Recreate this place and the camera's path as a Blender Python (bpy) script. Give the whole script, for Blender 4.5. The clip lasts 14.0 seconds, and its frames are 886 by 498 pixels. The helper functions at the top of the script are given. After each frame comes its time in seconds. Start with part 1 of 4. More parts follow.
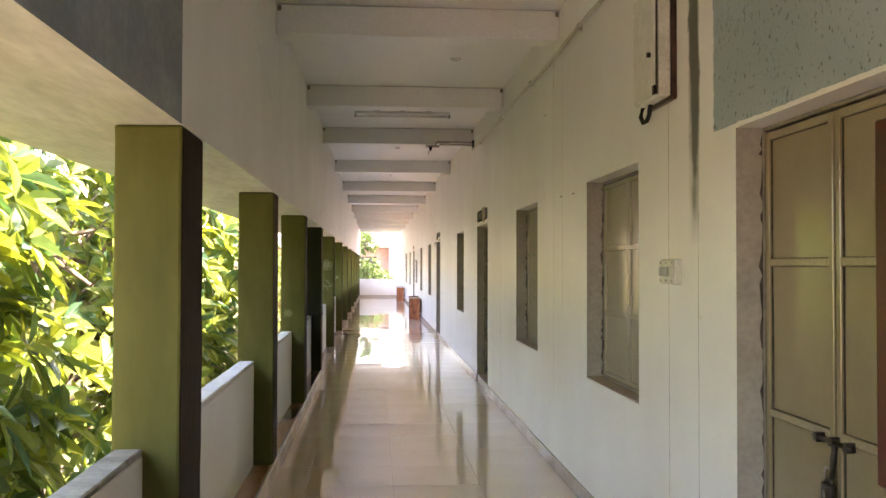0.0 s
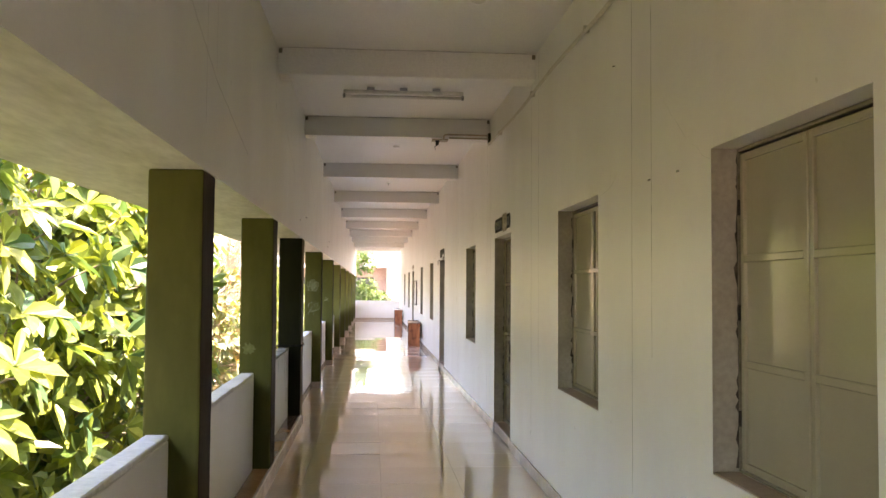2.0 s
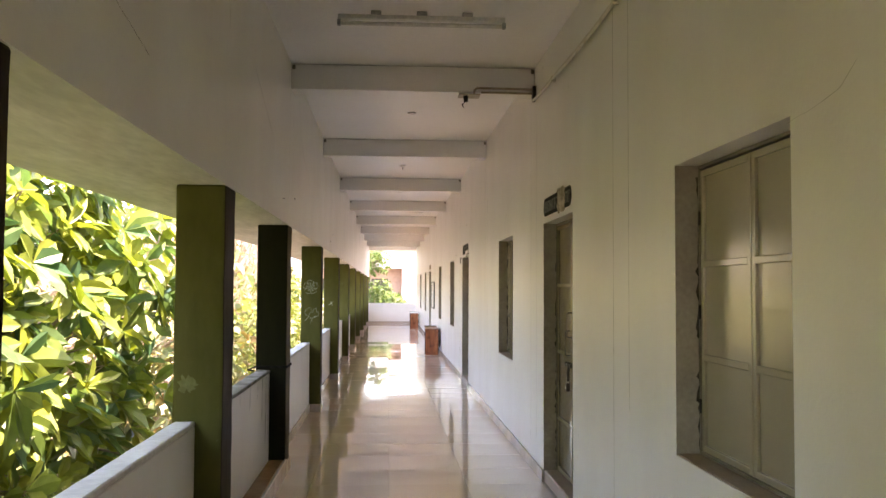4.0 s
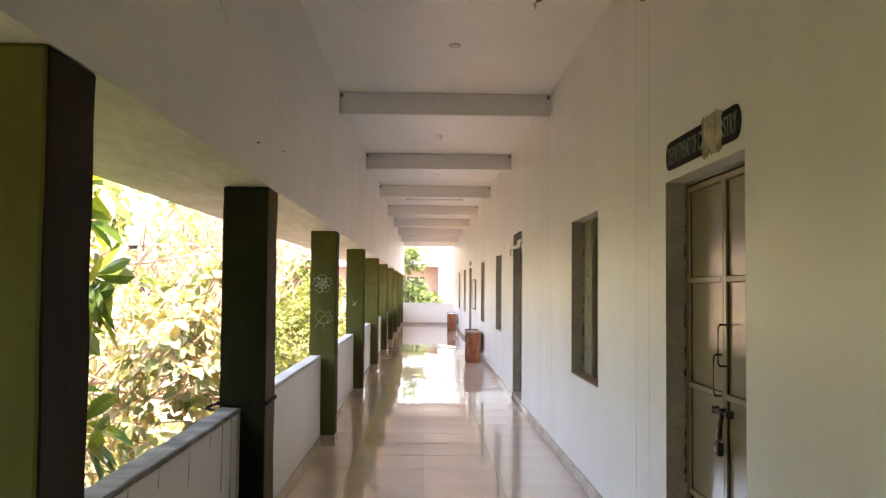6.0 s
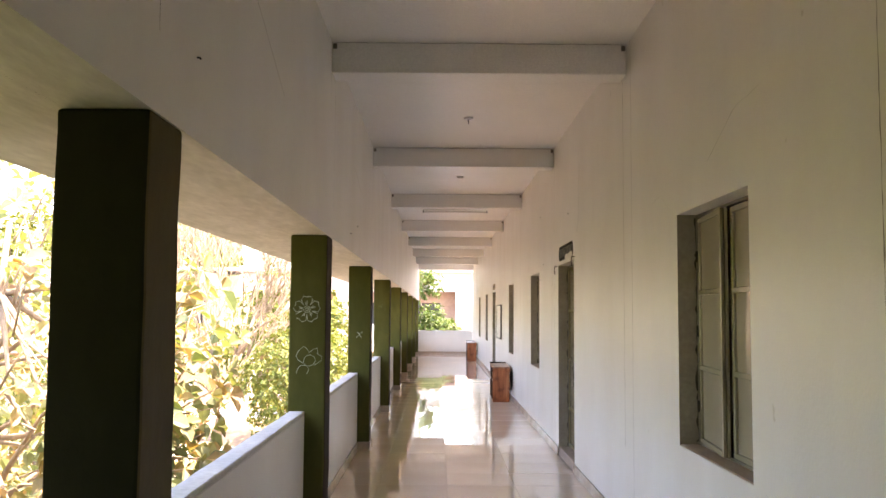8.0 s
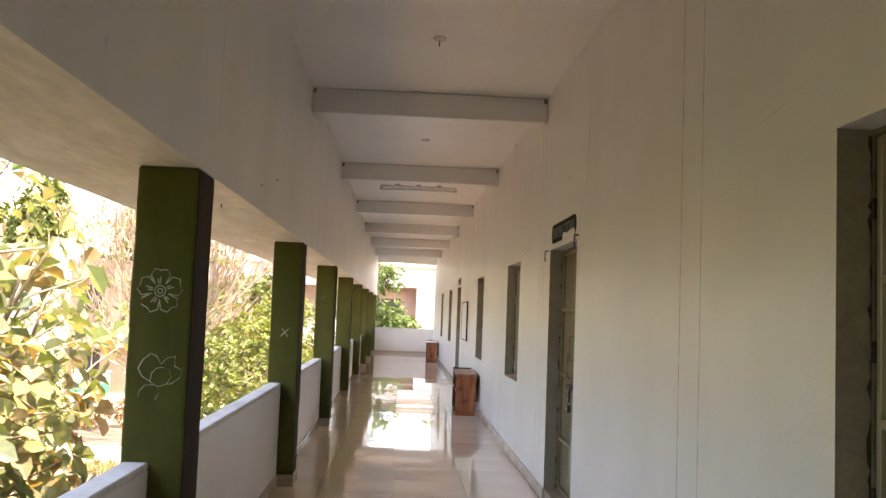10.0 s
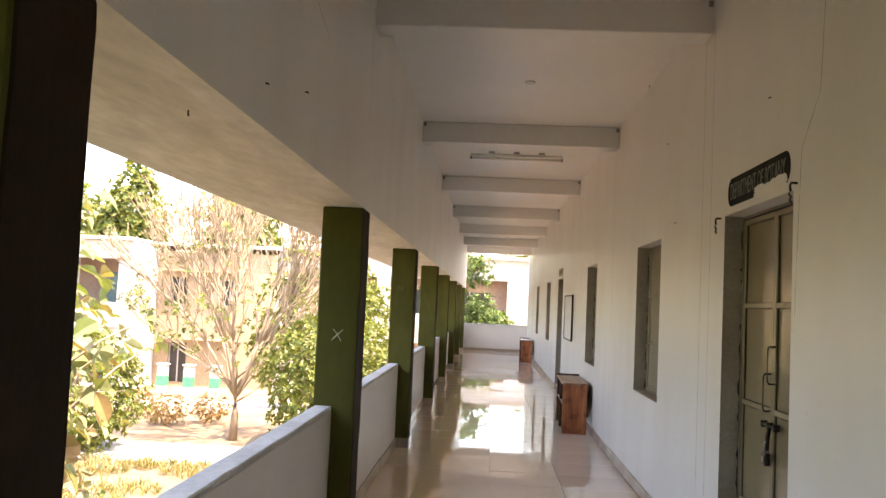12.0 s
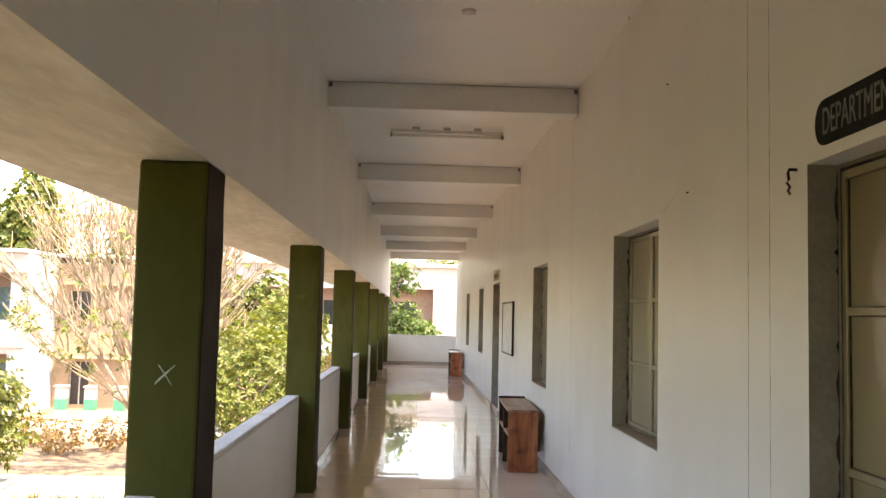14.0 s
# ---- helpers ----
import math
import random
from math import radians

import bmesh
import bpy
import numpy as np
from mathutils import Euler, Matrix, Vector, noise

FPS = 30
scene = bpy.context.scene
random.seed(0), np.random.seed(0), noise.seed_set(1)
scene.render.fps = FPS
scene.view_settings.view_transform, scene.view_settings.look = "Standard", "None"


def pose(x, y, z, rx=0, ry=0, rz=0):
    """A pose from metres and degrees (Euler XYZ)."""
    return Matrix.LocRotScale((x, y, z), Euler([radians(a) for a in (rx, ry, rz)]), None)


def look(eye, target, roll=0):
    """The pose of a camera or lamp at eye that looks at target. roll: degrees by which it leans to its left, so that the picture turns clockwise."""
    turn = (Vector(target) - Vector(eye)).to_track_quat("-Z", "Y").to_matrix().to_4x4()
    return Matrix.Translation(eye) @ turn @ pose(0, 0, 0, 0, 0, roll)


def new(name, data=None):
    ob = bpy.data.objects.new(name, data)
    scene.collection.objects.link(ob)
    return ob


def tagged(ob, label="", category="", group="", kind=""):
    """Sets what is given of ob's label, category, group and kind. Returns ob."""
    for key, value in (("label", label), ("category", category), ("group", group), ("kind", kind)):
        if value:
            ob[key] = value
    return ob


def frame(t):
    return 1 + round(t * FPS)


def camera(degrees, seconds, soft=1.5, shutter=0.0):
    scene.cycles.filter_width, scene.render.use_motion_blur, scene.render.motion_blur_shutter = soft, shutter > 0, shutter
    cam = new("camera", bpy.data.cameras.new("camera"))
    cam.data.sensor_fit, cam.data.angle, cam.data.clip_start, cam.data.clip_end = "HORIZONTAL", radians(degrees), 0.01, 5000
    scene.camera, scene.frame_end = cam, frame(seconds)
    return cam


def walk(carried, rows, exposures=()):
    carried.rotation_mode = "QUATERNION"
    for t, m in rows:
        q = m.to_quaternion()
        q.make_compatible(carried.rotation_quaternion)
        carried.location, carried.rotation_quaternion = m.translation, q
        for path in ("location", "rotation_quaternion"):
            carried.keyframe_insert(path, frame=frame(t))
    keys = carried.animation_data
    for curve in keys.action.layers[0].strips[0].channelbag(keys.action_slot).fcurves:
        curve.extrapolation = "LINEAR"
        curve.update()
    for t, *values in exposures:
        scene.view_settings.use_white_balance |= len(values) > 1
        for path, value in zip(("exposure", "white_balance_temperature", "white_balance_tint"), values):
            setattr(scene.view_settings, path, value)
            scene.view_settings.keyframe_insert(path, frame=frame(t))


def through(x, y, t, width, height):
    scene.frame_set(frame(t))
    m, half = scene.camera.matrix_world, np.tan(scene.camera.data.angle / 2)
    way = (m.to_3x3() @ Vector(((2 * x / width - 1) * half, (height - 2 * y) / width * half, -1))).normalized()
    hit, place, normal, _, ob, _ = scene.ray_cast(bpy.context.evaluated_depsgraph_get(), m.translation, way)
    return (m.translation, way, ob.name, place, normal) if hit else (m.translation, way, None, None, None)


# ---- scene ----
cam = camera(53.3, 14.0)
PATH = [
    (0, (0.044, -0.238, 1.514), (0.199, 1.756, 1.553), 0.1),
    (0.5, (0.044, 0.318, 1.508), (0.279, 2.303, 1.581), 1.4),
    (1, (0.044, 0.849, 1.504), (0.237, 2.839, 1.56), 1.1),
    (1.5, (0.065, 1.424, 1.505), (0.25, 3.414, 1.574), 0.7),
    (2, (0.098, 2.008, 1.506), (0.257, 4.0, 1.594), 0.4),
    (2.5, (0.126, 2.597, 1.516), (0.274, 4.589, 1.616), 0.4),
    (3, (0.15, 3.158, 1.522), (0.291, 5.15, 1.63), 0.3),
    (5.5, (0.165, 6.286, 1.49), (0.238, 8.283, 1.55), 0.5),
    (6, (0.178, 6.902, 1.493), (0.22, 8.899, 1.582), 0.5),
    (6.5, (0.166, 7.534, 1.485), (0.173, 9.531, 1.592), 0.6),
    (7, (0.151, 8.175, 1.481), (0.13, 10.171, 1.601), 0.5),
    (7.5, (0.115, 8.8, 1.489), (0.068, 10.796, 1.619), 0.6),
    (8, (0.096, 9.375, 1.499), (0.105, 11.37, 1.647), 0.4),
    (8.5, (0.091, 9.974, 1.504), (0.192, 11.966, 1.654), 1.8),
    (11, (0.218, 12.875, 1.47), (0.27, 14.871, 1.597), 3.4),
    (11.5, (0.181, 13.444, 1.475), (0.14, 15.44, 1.588), 2.8),
    (12, (0.105, 14.003, 1.48), (-0.003, 15.996, 1.604), 2.6),
    (12.5, (0.06, 14.495, 1.477), (-0.005, 16.49, 1.614), 2.0),
    (13, (0.035, 15.023, 1.484), (0.023, 17.018, 1.621), 1.8),
    (13.5, (0.038, 15.548, 1.496), (0.075, 17.543, 1.64), 1.7),
    (14, (0.086, 16.059, 1.499), (0.149, 18.053, 1.65), 1.4),
]
EXPOSURES = [(0, 4.38), (0.5, 4.33), (1.0, 4.08), (2.0, 4.25), (3, 4.04), (5.5, 4.2), (6.0, 4.05), (6.5, 3.83), (7.0, 3.83), (7.6, 3.8), (8.5, 3.95), (11, 3.12), (12, 3.22), (14, 3.13)]   # seconds, stops
KELVIN, TINT = 7950, 25
walk(cam, [(t, look(eye, target, roll)) for t, eye, target, roll in PATH], [(t, e, KELVIN - 300 * max(0.0, 1.0 - t / 1.5) + 80 * max(0.0, t - 5.0), TINT - 1.3 * max(0.0, t - 7.5)) for t, e in EXPOSURES])

# ---- light ----
world = bpy.data.worlds.new("sky")
scene.world = world
world.use_nodes = True
wn = world.node_tree
sky = wn.nodes.new("ShaderNodeTexSky")
sky.sky_type, sky.sun_disc = "NISHITA", False
SUN_EL, SUN_AZ = 68.0, 124.0          # degrees; azimuth clockwise from +y
sky.sun_elevation, sky.sun_rotation = radians(SUN_EL), radians(SUN_AZ)
sky.dust_density, sky.air_density = 2.0, 1.0
wn.nodes["Background"].inputs["Strength"].default_value = 0.15
wn.links.new(sky.outputs[0], wn.nodes["Background"].inputs["Color"])
sun = new("sun", bpy.data.lights.new("sun", "SUN"))
sun.data.energy, sun.data.angle, sun.data.color = 2.8, radians(0.6), (1.0, 0.93, 0.82)
sun_dir = Vector((math.sin(radians(SUN_AZ)) * math.cos(radians(SUN_EL)), math.cos(radians(SUN_AZ)) * math.cos(radians(SUN_EL)), math.sin(radians(SUN_EL))))
sun.matrix_world = look(sun_dir * 60, (0, 0, 0))


# ---- materials ----
def material(name):
    m = bpy.data.materials.new(name)
    m.use_nodes = True
    return m, m.node_tree, m.node_tree.nodes["Principled BSDF"]


def node(t, kind, **values):
    n = t.nodes.new(kind)
    for key, value in values.items():
        n.inputs[key].default_value = value
    return n


def ramp(t, source, stops):
    r = t.nodes.new("ShaderNodeValToRGB")
    els = r.color_ramp.elements
    while len(els) < len(stops):
        els.new(0.5)
    for e, (p, c) in zip(els, stops):
        e.position, e.color = p, (*c, 1) if len(c) == 3 else c
    t.links.new(source, r.inputs[0])
    return r


def mix(t, factor, a, b, blend="MIX"):
    m = t.nodes.new("ShaderNodeMix")
    m.data_type, m.blend_type = "RGBA", blend
    for socket, value in ((m.inputs[0], factor), (m.inputs[6], a), (m.inputs[7], b)):
        if isinstance(value, (int, float)):
            socket.default_value = value
        elif isinstance(value, tuple):
            socket.default_value = (*value, 1)
        else:
            t.links.new(value, socket)
    return m.outputs[2]


def maths(t, op, a, b=0.0):
    m = t.nodes.new("ShaderNodeMath")
    m.operation = op
    for socket, value in zip(m.inputs, (a, b)):
        if isinstance(value, (int, float)):
            socket.default_value = value
        else:
            t.links.new(value, socket)
    return m.outputs[0]


def noise_tex(t, scale, detail=4.0, stretch=None, rough=0.55):
    co = t.nodes.new("ShaderNodeTexCoord").outputs["Object"]
    if stretch:
        mp = t.nodes.new("ShaderNodeMapping")
        mp.inputs["Scale"].default_value = stretch
        t.links.new(co, mp.inputs["Vector"])
        co = mp.outputs[0]
    n = node(t, "ShaderNodeTexNoise", Scale=scale, Detail=detail, Roughness=rough)
    t.links.new(co, n.inputs["Vector"])
    return n.outputs["Fac"]


def bump(t, bsdf, height, strength, distance=0.01):
    b = node(t, "ShaderNodeBump", Strength=strength, Distance=distance)
    t.links.new(height, b.inputs["Height"])
    t.links.new(b.outputs[0], bsdf.inputs["Normal"])


def surface(name, a, b, scale=3.0, fine=40.0, rough=0.6, bumpy=0.15, stretch=None, rough_var=0.15, metal=0.0, spec=0.5, per_object=0.0, lo=0.35, hi=0.65, distance=0.004):
    """Two tones mixed by coarse noise, a fine grain, roughness that varies, relief."""
    m, t, p = material(name)
    big, small = noise_tex(t, scale, 5, stretch), noise_tex(t, fine, 3, stretch)
    col = ramp(t, big, [(lo, a), (hi, b)]).outputs[0]
    grain = ramp(t, small, [(0.3, (0.86, 0.86, 0.86)), (0.7, (1.08, 1.08, 1.08))]).outputs[0]
    col = mix(t, 1.0, col, grain, "MULTIPLY")
    if per_object:
        rnd = t.nodes.new("ShaderNodeObjectInfo").outputs["Random"]
        v = ramp(t, rnd, [(0, (1 - per_object,) * 3), (1, (1 + per_object,) * 3)]).outputs[0]
        col = mix(t, 1.0, col, v, "MULTIPLY")
    t.links.new(col, p.inputs["Base Color"])
    r = t.nodes.new("ShaderNodeMapRange")
    r.inputs["To Min"].default_value, r.inputs["To Max"].default_value = max(0.02, rough - rough_var), min(1, rough + rough_var)
    t.links.new(big, r.inputs["Value"])
    t.links.new(r.outputs[0], p.inputs["Roughness"])
    p.inputs["Metallic"].default_value = metal
    p.inputs["Specular IOR Level"].default_value = spec
    if bumpy:
        bump(t, p, maths(t, "ADD", maths(t, "MULTIPLY", big, 0.7), maths(t, "MULTIPLY", small, 0.3)), bumpy, distance)
    return m


def leafy(name, tones, gloss=0.4, through=0.35):
    """Leaves: a tone per leaf, light shining through."""
    m, t, p = material(name)
    g = t.nodes.new("ShaderNodeNewGeometry").outputs["Random Per Island"]
    col = ramp(t, g, [(i / (len(tones) - 1), c) for i, c in enumerate(tones)]).outputs[0]
    col = mix(t, 1.0, col, ramp(t, noise_tex(t, 14), [(0.3, (0.8, 0.8, 0.8)), (0.7, (1.15, 1.15, 1.15))]).outputs[0], "MULTIPLY")
    t.links.new(col, p.inputs["Base Color"])
    p.inputs["Roughness"].default_value = gloss
    tr = t.nodes.new("ShaderNodeBsdfTranslucent")
    t.links.new(mix(t, 1.0, col, (1.5, 1.45, 0.6), "MULTIPLY"), tr.inputs["Color"])
    ms = t.nodes.new("ShaderNodeMixShader")
    ms.inputs[0].default_value = through
    t.links.new(p.outputs[0], ms.inputs[1])
    t.links.new(tr.outputs[0], ms.inputs[2])
    t.links.new(ms.outputs[0], t.nodes["Material Output"].inputs[0])
    return m


def wall_paint(name, old_edge=None):
    """Whitewashed plaster with faint stains; beyond old_edge the older pale blue coat, specked with mould, and a damp streak."""
    m, t, p = material(name)
    big, tall, small = noise_tex(t, 0.7, 6), noise_tex(t, 1.6, 5, (1, 1, 0.25)), noise_tex(t, 60, 3)
    col = ramp(t, big, [(0.3, (0.72, 0.705, 0.675)), (0.7, (0.82, 0.81, 0.785))]).outputs[0]
    col = mix(t, 1.0, col, ramp(t, tall, [(0.3, (0.945, 0.935, 0.915)), (0.62, (1.0, 1.0, 1.0))]).outputs[0], "MULTIPLY")
    spots = ramp(t, noise_tex(t, 9, 2), [(0.76, (1, 1, 1)), (0.79, (0.6, 0.57, 0.5))]).outputs[0]
    col = mix(t, 0.5, col, spots, "MULTIPLY")
    if old_edge is not None:
        xyz = t.nodes.new("ShaderNodeSeparateXYZ")
        t.links.new(t.nodes.new("ShaderNodeTexCoord").outputs["Object"], xyz.inputs[0])
        y, z = xyz.outputs["Y"], xyz.outputs["Z"]
        wob = maths(t, "MULTIPLY", maths(t, "SUBTRACT", noise_tex(t, 14), 0.5), 0.05)
        old = maths(t, "MULTIPLY", maths(t, "LESS_THAN", maths(t, "ADD", y, wob), old_edge), maths(t, "GREATER_THAN", maths(t, "ADD", z, maths(t, "MULTIPLY", wob, 0.4)), 2.052))
        blue = ramp(t, big, [(0.3, (0.25, 0.32, 0.35)), (0.7, (0.33, 0.395, 0.415))]).outputs[0]
        mould = ramp(t, noise_tex(t, 48, 4, (1, 1, 0.7), 0.7), [(0.60, (1, 1, 1)), (0.64, (0.12, 0.13, 0.10))]).outputs[0]
        col = mix(t, old, col, mix(t, 0.85, blue, mould, "MULTIPLY"))
        # damp streak beside the fuse box
        near = maths(t, "SUBTRACT", 1.0, maths(t, "DIVIDE", maths(t, "ABSOLUTE", maths(t, "ADD", maths(t, "SUBTRACT", y, 3.40), wob)), 0.07))
        up = maths(t, "MULTIPLY", maths(t, "SUBTRACT", z, 1.6), 3.4)
        streak = maths(t, "MULTIPLY", maths(t, "MAXIMUM", near, 0.0), maths(t, "MINIMUM", maths(t, "MAXIMUM", up, 0.0), 2.6))
        streak = maths(t, "MULTIPLY", streak, ramp(t, noise_tex(t, 10, 5, (1, 1, 0.3)), [(0.3, (0.3,) * 3), (0.6, (1.4,) * 3)]).outputs[0])
        col = mix(t, maths(t, "MINIMUM", streak, 0.95), col, (0.055, 0.06, 0.03))
    t.links.new(col, p.inputs["Base Color"])
    p.inputs["Roughness"].default_value = 0.36
    p.inputs["Specular IOR Level"].default_value = 0.5
    bump(t, p, maths(t, "ADD", maths(t, "MULTIPLY", big, 0.8), maths(t, "MULTIPLY", small, 0.12)), 0.5, 0.022)
    return m


def pillar_paint(name, a, b, top):
    """Oil paint on rough plaster, chipped to pale primer here and there."""
    m, t, p = material(name)
    big = noise_tex(t, 3.2, 8, (1, 1, 0.22), 0.65)
    col = ramp(t, big, [(0.3, a), (0.7, b)]).outputs[0]
    strokes = ramp(t, noise_tex(t, 9, 5, (1, 1, 0.5)), [(0.3, (0.88,) * 3), (0.7, (1.1,) * 3)]).outputs[0]
    col = mix(t, 1.0, col, strokes, "MULTIPLY")
    chips = ramp(t, noise_tex(t, 11, 6, (1, 1, 0.6), 0.65), [(0.71, (0, 0, 0)), (0.73, (1, 1, 1))]).outputs[0]
    col = mix(t, maths(t, "MULTIPLY", chips, 0.45), col, top)
    t.links.new(col, p.inputs["Base Color"])
    t.links.new(ramp(t, big, [(0.3, (0.55,) * 3), (0.7, (0.75,) * 3)]).outputs[0], p.inputs["Roughness"])
    p.inputs["Specular IOR Level"].default_value = 0.12
    bump(t, p, maths(t, "ADD", maths(t, "MULTIPLY", noise_tex(t, 18, 4), 0.6), maths(t, "MULTIPLY", big, 0.8)), 0.4, 0.01)
    return m


def wood(name, dark, mid, light, axis=(1, 1, 0.08)):
    m, t, p = material(name)
    g = noise_tex(t, 16, 6, axis, 0.6)
    col = ramp(t, g, [(0.3, dark), (0.52, mid), (0.7, light)]).outputs[0]
    blot = ramp(t, noise_tex(t, 7, 4), [(0.32, (0.32, 0.22, 0.18)), (0.5, (1, 1, 1))]).outputs[0]
    col = mix(t, 0.8, col, blot, "MULTIPLY")
    t.links.new(col, p.inputs["Base Color"])
    p.inputs["Roughness"].default_value = 0.35
    bump(t, p, g, 0.2, 0.003)
    return m


WHITE = wall_paint("white_distemper")
WHITE_OLD = wall_paint("white_distemper_by_old_coat", 3.18)
CEIL = surface("ceiling_distemper", (0.81, 0.79, 0.755), (0.87, 0.85, 0.82), 0.8, 160, 0.45, 0.1, spec=0.45)
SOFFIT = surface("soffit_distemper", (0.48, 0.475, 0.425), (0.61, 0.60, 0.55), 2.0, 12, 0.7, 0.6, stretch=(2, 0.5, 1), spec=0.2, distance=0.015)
BLUE = surface("old_blue_paint", (0.17, 0.20, 0.215), (0.28, 0.31, 0.32), 3, 30, 0.6, 0.5)
GREEN = pillar_paint("green_oil_paint", (0.066, 0.070, 0.016), (0.106, 0.110, 0.032), (0.28, 0.34, 0.2))
# far darker than GREEN; BROWN and OLIVE go on the corridor-side faces only
BROWN = pillar_paint("dark_brown_inner_face", (0.020, 0.010, 0.005), (0.034, 0.018, 0.009), (0.2, 0.16, 0.10))
BLACKGREEN = pillar_paint("black_green_paint", (0.010, 0.011, 0.006), (0.020, 0.022, 0.010), (0.07, 0.08, 0.04))
OLIVE = pillar_paint("olive_inner_face", (0.080, 0.060, 0.022), (0.115, 0.09, 0.036), (0.3, 0.27, 0.16))
RUBBED = surface("rubbed_pale_green", (0.11, 0.125, 0.045), (0.165, 0.185, 0.085), 30, 90, 0.9, spec=0.1)
JAMB = surface("grey_jamb_tone", (0.31, 0.285, 0.235), (0.40, 0.37, 0.31), 4, 40, 0.6, 0.3)
OLDCAP = surface("weathered_cement", (0.16, 0.155, 0.14), (0.36, 0.35, 0.33), 6, 40, 0.9, 0.9, distance=0.01)
CAP = surface("cement_cap", (0.60, 0.595, 0.58), (0.75, 0.745, 0.73), 3, 30, 0.8, 0.4)
TILE = surface("vitrified_tile", (0.83, 0.675, 0.555), (0.87, 0.72, 0.60), 1.3, 90, 0.02, 0.003, per_object=0.015, rough_var=0.012, spec=0.9, distance=0.002)
GROUT = surface("grout", (0.40, 0.33, 0.27), (0.50, 0.42, 0.35), 8, 60, 0.8)
SKIRT = surface("skirting_tile", (0.42, 0.35, 0.29), (0.54, 0.46, 0.39), 2.5, 30, 0.2, 0.05, per_object=0.06)
LEDGE = surface("brown_ledge_tile", (0.32, 0.17, 0.085), (0.42, 0.24, 0.13), 2.5, 24, 0.12, 0.03, rough_var=0.05)
DOORPAINT = surface("brownish_cream_enamel", (0.240, 0.196, 0.118), (0.285, 0.235, 0.146), 1.6, 400, 0.13, 0.03, rough_var=0.04, spec=0.75, distance=0.02)
# a little paler than DOORPAINT, for the door crossbars
DOORTRIM = surface("crossbar_cream_enamel", (0.265, 0.222, 0.140), (0.315, 0.265, 0.175), 4, 90, 0.25, 0.03, rough_var=0.06)
ENAMEL = surface("cream_enamel", (0.345, 0.31, 0.228), (0.385, 0.35, 0.262), 1.6, 400, 0.13, 0.03, rough_var=0.04, spec=0.75, distance=0.02)
STEEL = surface("frame_enamel", (0.11, 0.095, 0.07), (0.20, 0.175, 0.13), 5, 40, 0.4, 0.1)
DARK = surface("tarnished_iron", (0.018, 0.015, 0.012), (0.05, 0.042, 0.034), 20, 90, 0.45, 0.3, metal=0.6)
BRIGHT = surface("worn_steel", (0.35, 0.33, 0.30), (0.55, 0.52, 0.48), 20, 90, 0.3, 0.1, metal=1.0)
SILL = surface("stone_sill", (0.29, 0.205, 0.15), (0.41, 0.31, 0.24), 6, 60, 0.45, 0.2)
GRIME = surface("weld_grime", (0.030, 0.026, 0.018), (0.085, 0.072, 0.05), 25, 80, 0.8, 0.2, spec=0.2)
GAP = surface("crumbled_joint", (0.02, 0.017, 0.013), (0.10, 0.085, 0.07), 18, 60, 0.95, 0.8)
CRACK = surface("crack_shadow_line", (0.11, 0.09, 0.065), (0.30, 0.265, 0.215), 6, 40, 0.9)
BLACK = surface("black_sign_paint", (0.012, 0.013, 0.014), (0.03, 0.03, 0.03), 9, 60, 0.85, 0.2, spec=0.08)
LETTER = surface("faded_white_lettering", (0.075, 0.09, 0.085), (0.22, 0.235, 0.22), 16, 80, 0.5, rough_var=0.08, spec=0.4)
RAW = surface("broken_plaster", (0.24, 0.20, 0.14), (0.55, 0.49, 0.39), 14, 50, 0.95, 1.0, distance=0.02)
CHALK = surface("chalk", (0.35, 0.40, 0.30), (0.60, 0.65, 0.55), 60, 200, 0.95)
PVC = surface("white_pvc", (0.48, 0.44, 0.36), (0.60, 0.56, 0.48), 6, 60, 0.35, 0.05)
GRUBBY = surface("grubby_conduit", (0.30, 0.24, 0.16), (0.46, 0.39, 0.29), 9, 60, 0.45, 0.1)
PLASTIC = surface("yellowed_plastic", (0.58, 0.57, 0.50), (0.70, 0.69, 0.62), 12, 80, 0.35, 0.05)
GREYPL = surface("grey_switch_row", (0.30, 0.30, 0.28), (0.40, 0.40, 0.38), 30, 90, 0.4)
TUBE = surface("unlit_tube_glass", (0.72, 0.70, 0.64), (0.80, 0.78, 0.72), 6, 60, 0.12, 0.0)
RED = surface("dark_red_frame", (0.055, 0.012, 0.008), (0.10, 0.022, 0.014), 6, 50, 0.4, 0.2)
WOOD = wood("red_brown_plank", (0.17, 0.045, 0.018), (0.42, 0.135, 0.055), (0.55, 0.22, 0.10))
WOODTOP = wood("pale_worn_plank", (0.26, 0.13, 0.075), (0.38, 0.21, 0.13), (0.46, 0.28, 0.19), (1, 0.08, 1))
WOODDARK = wood("dark_plank", (0.03, 0.015, 0.01), (0.06, 0.028, 0.018), (0.09, 0.045, 0.03), (1, 0.08, 1))
PAPER = surface("board_paper", (0.62, 0.62, 0.59), (0.78, 0.78, 0.75), 7, 40, 0.6, 0.0, spec=0.2)
RUBBER = surface("black_strap", (0.010, 0.010, 0.010), (0.022, 0.022, 0.022), 30, 90, 0.8, spec=0.1)
BARK = surface("bark", (0.15, 0.115, 0.085), (0.30, 0.24, 0.185), 9, 60, 0.9, 0.8, stretch=(1, 1, 0.25), distance=0.02)
PALEBARK = surface("pale_bark", (0.24, 0.180, 0.125), (0.36, 0.280, 0.20), 6, 50, 0.9, 0.5, stretch=(1, 1, 0.25), distance=0.02)
SAND = surface("dry_earth", (0.17, 0.118, 0.074), (0.27, 0.195, 0.13), 0.25, 3, 0.95, 0.8, distance=0.1)
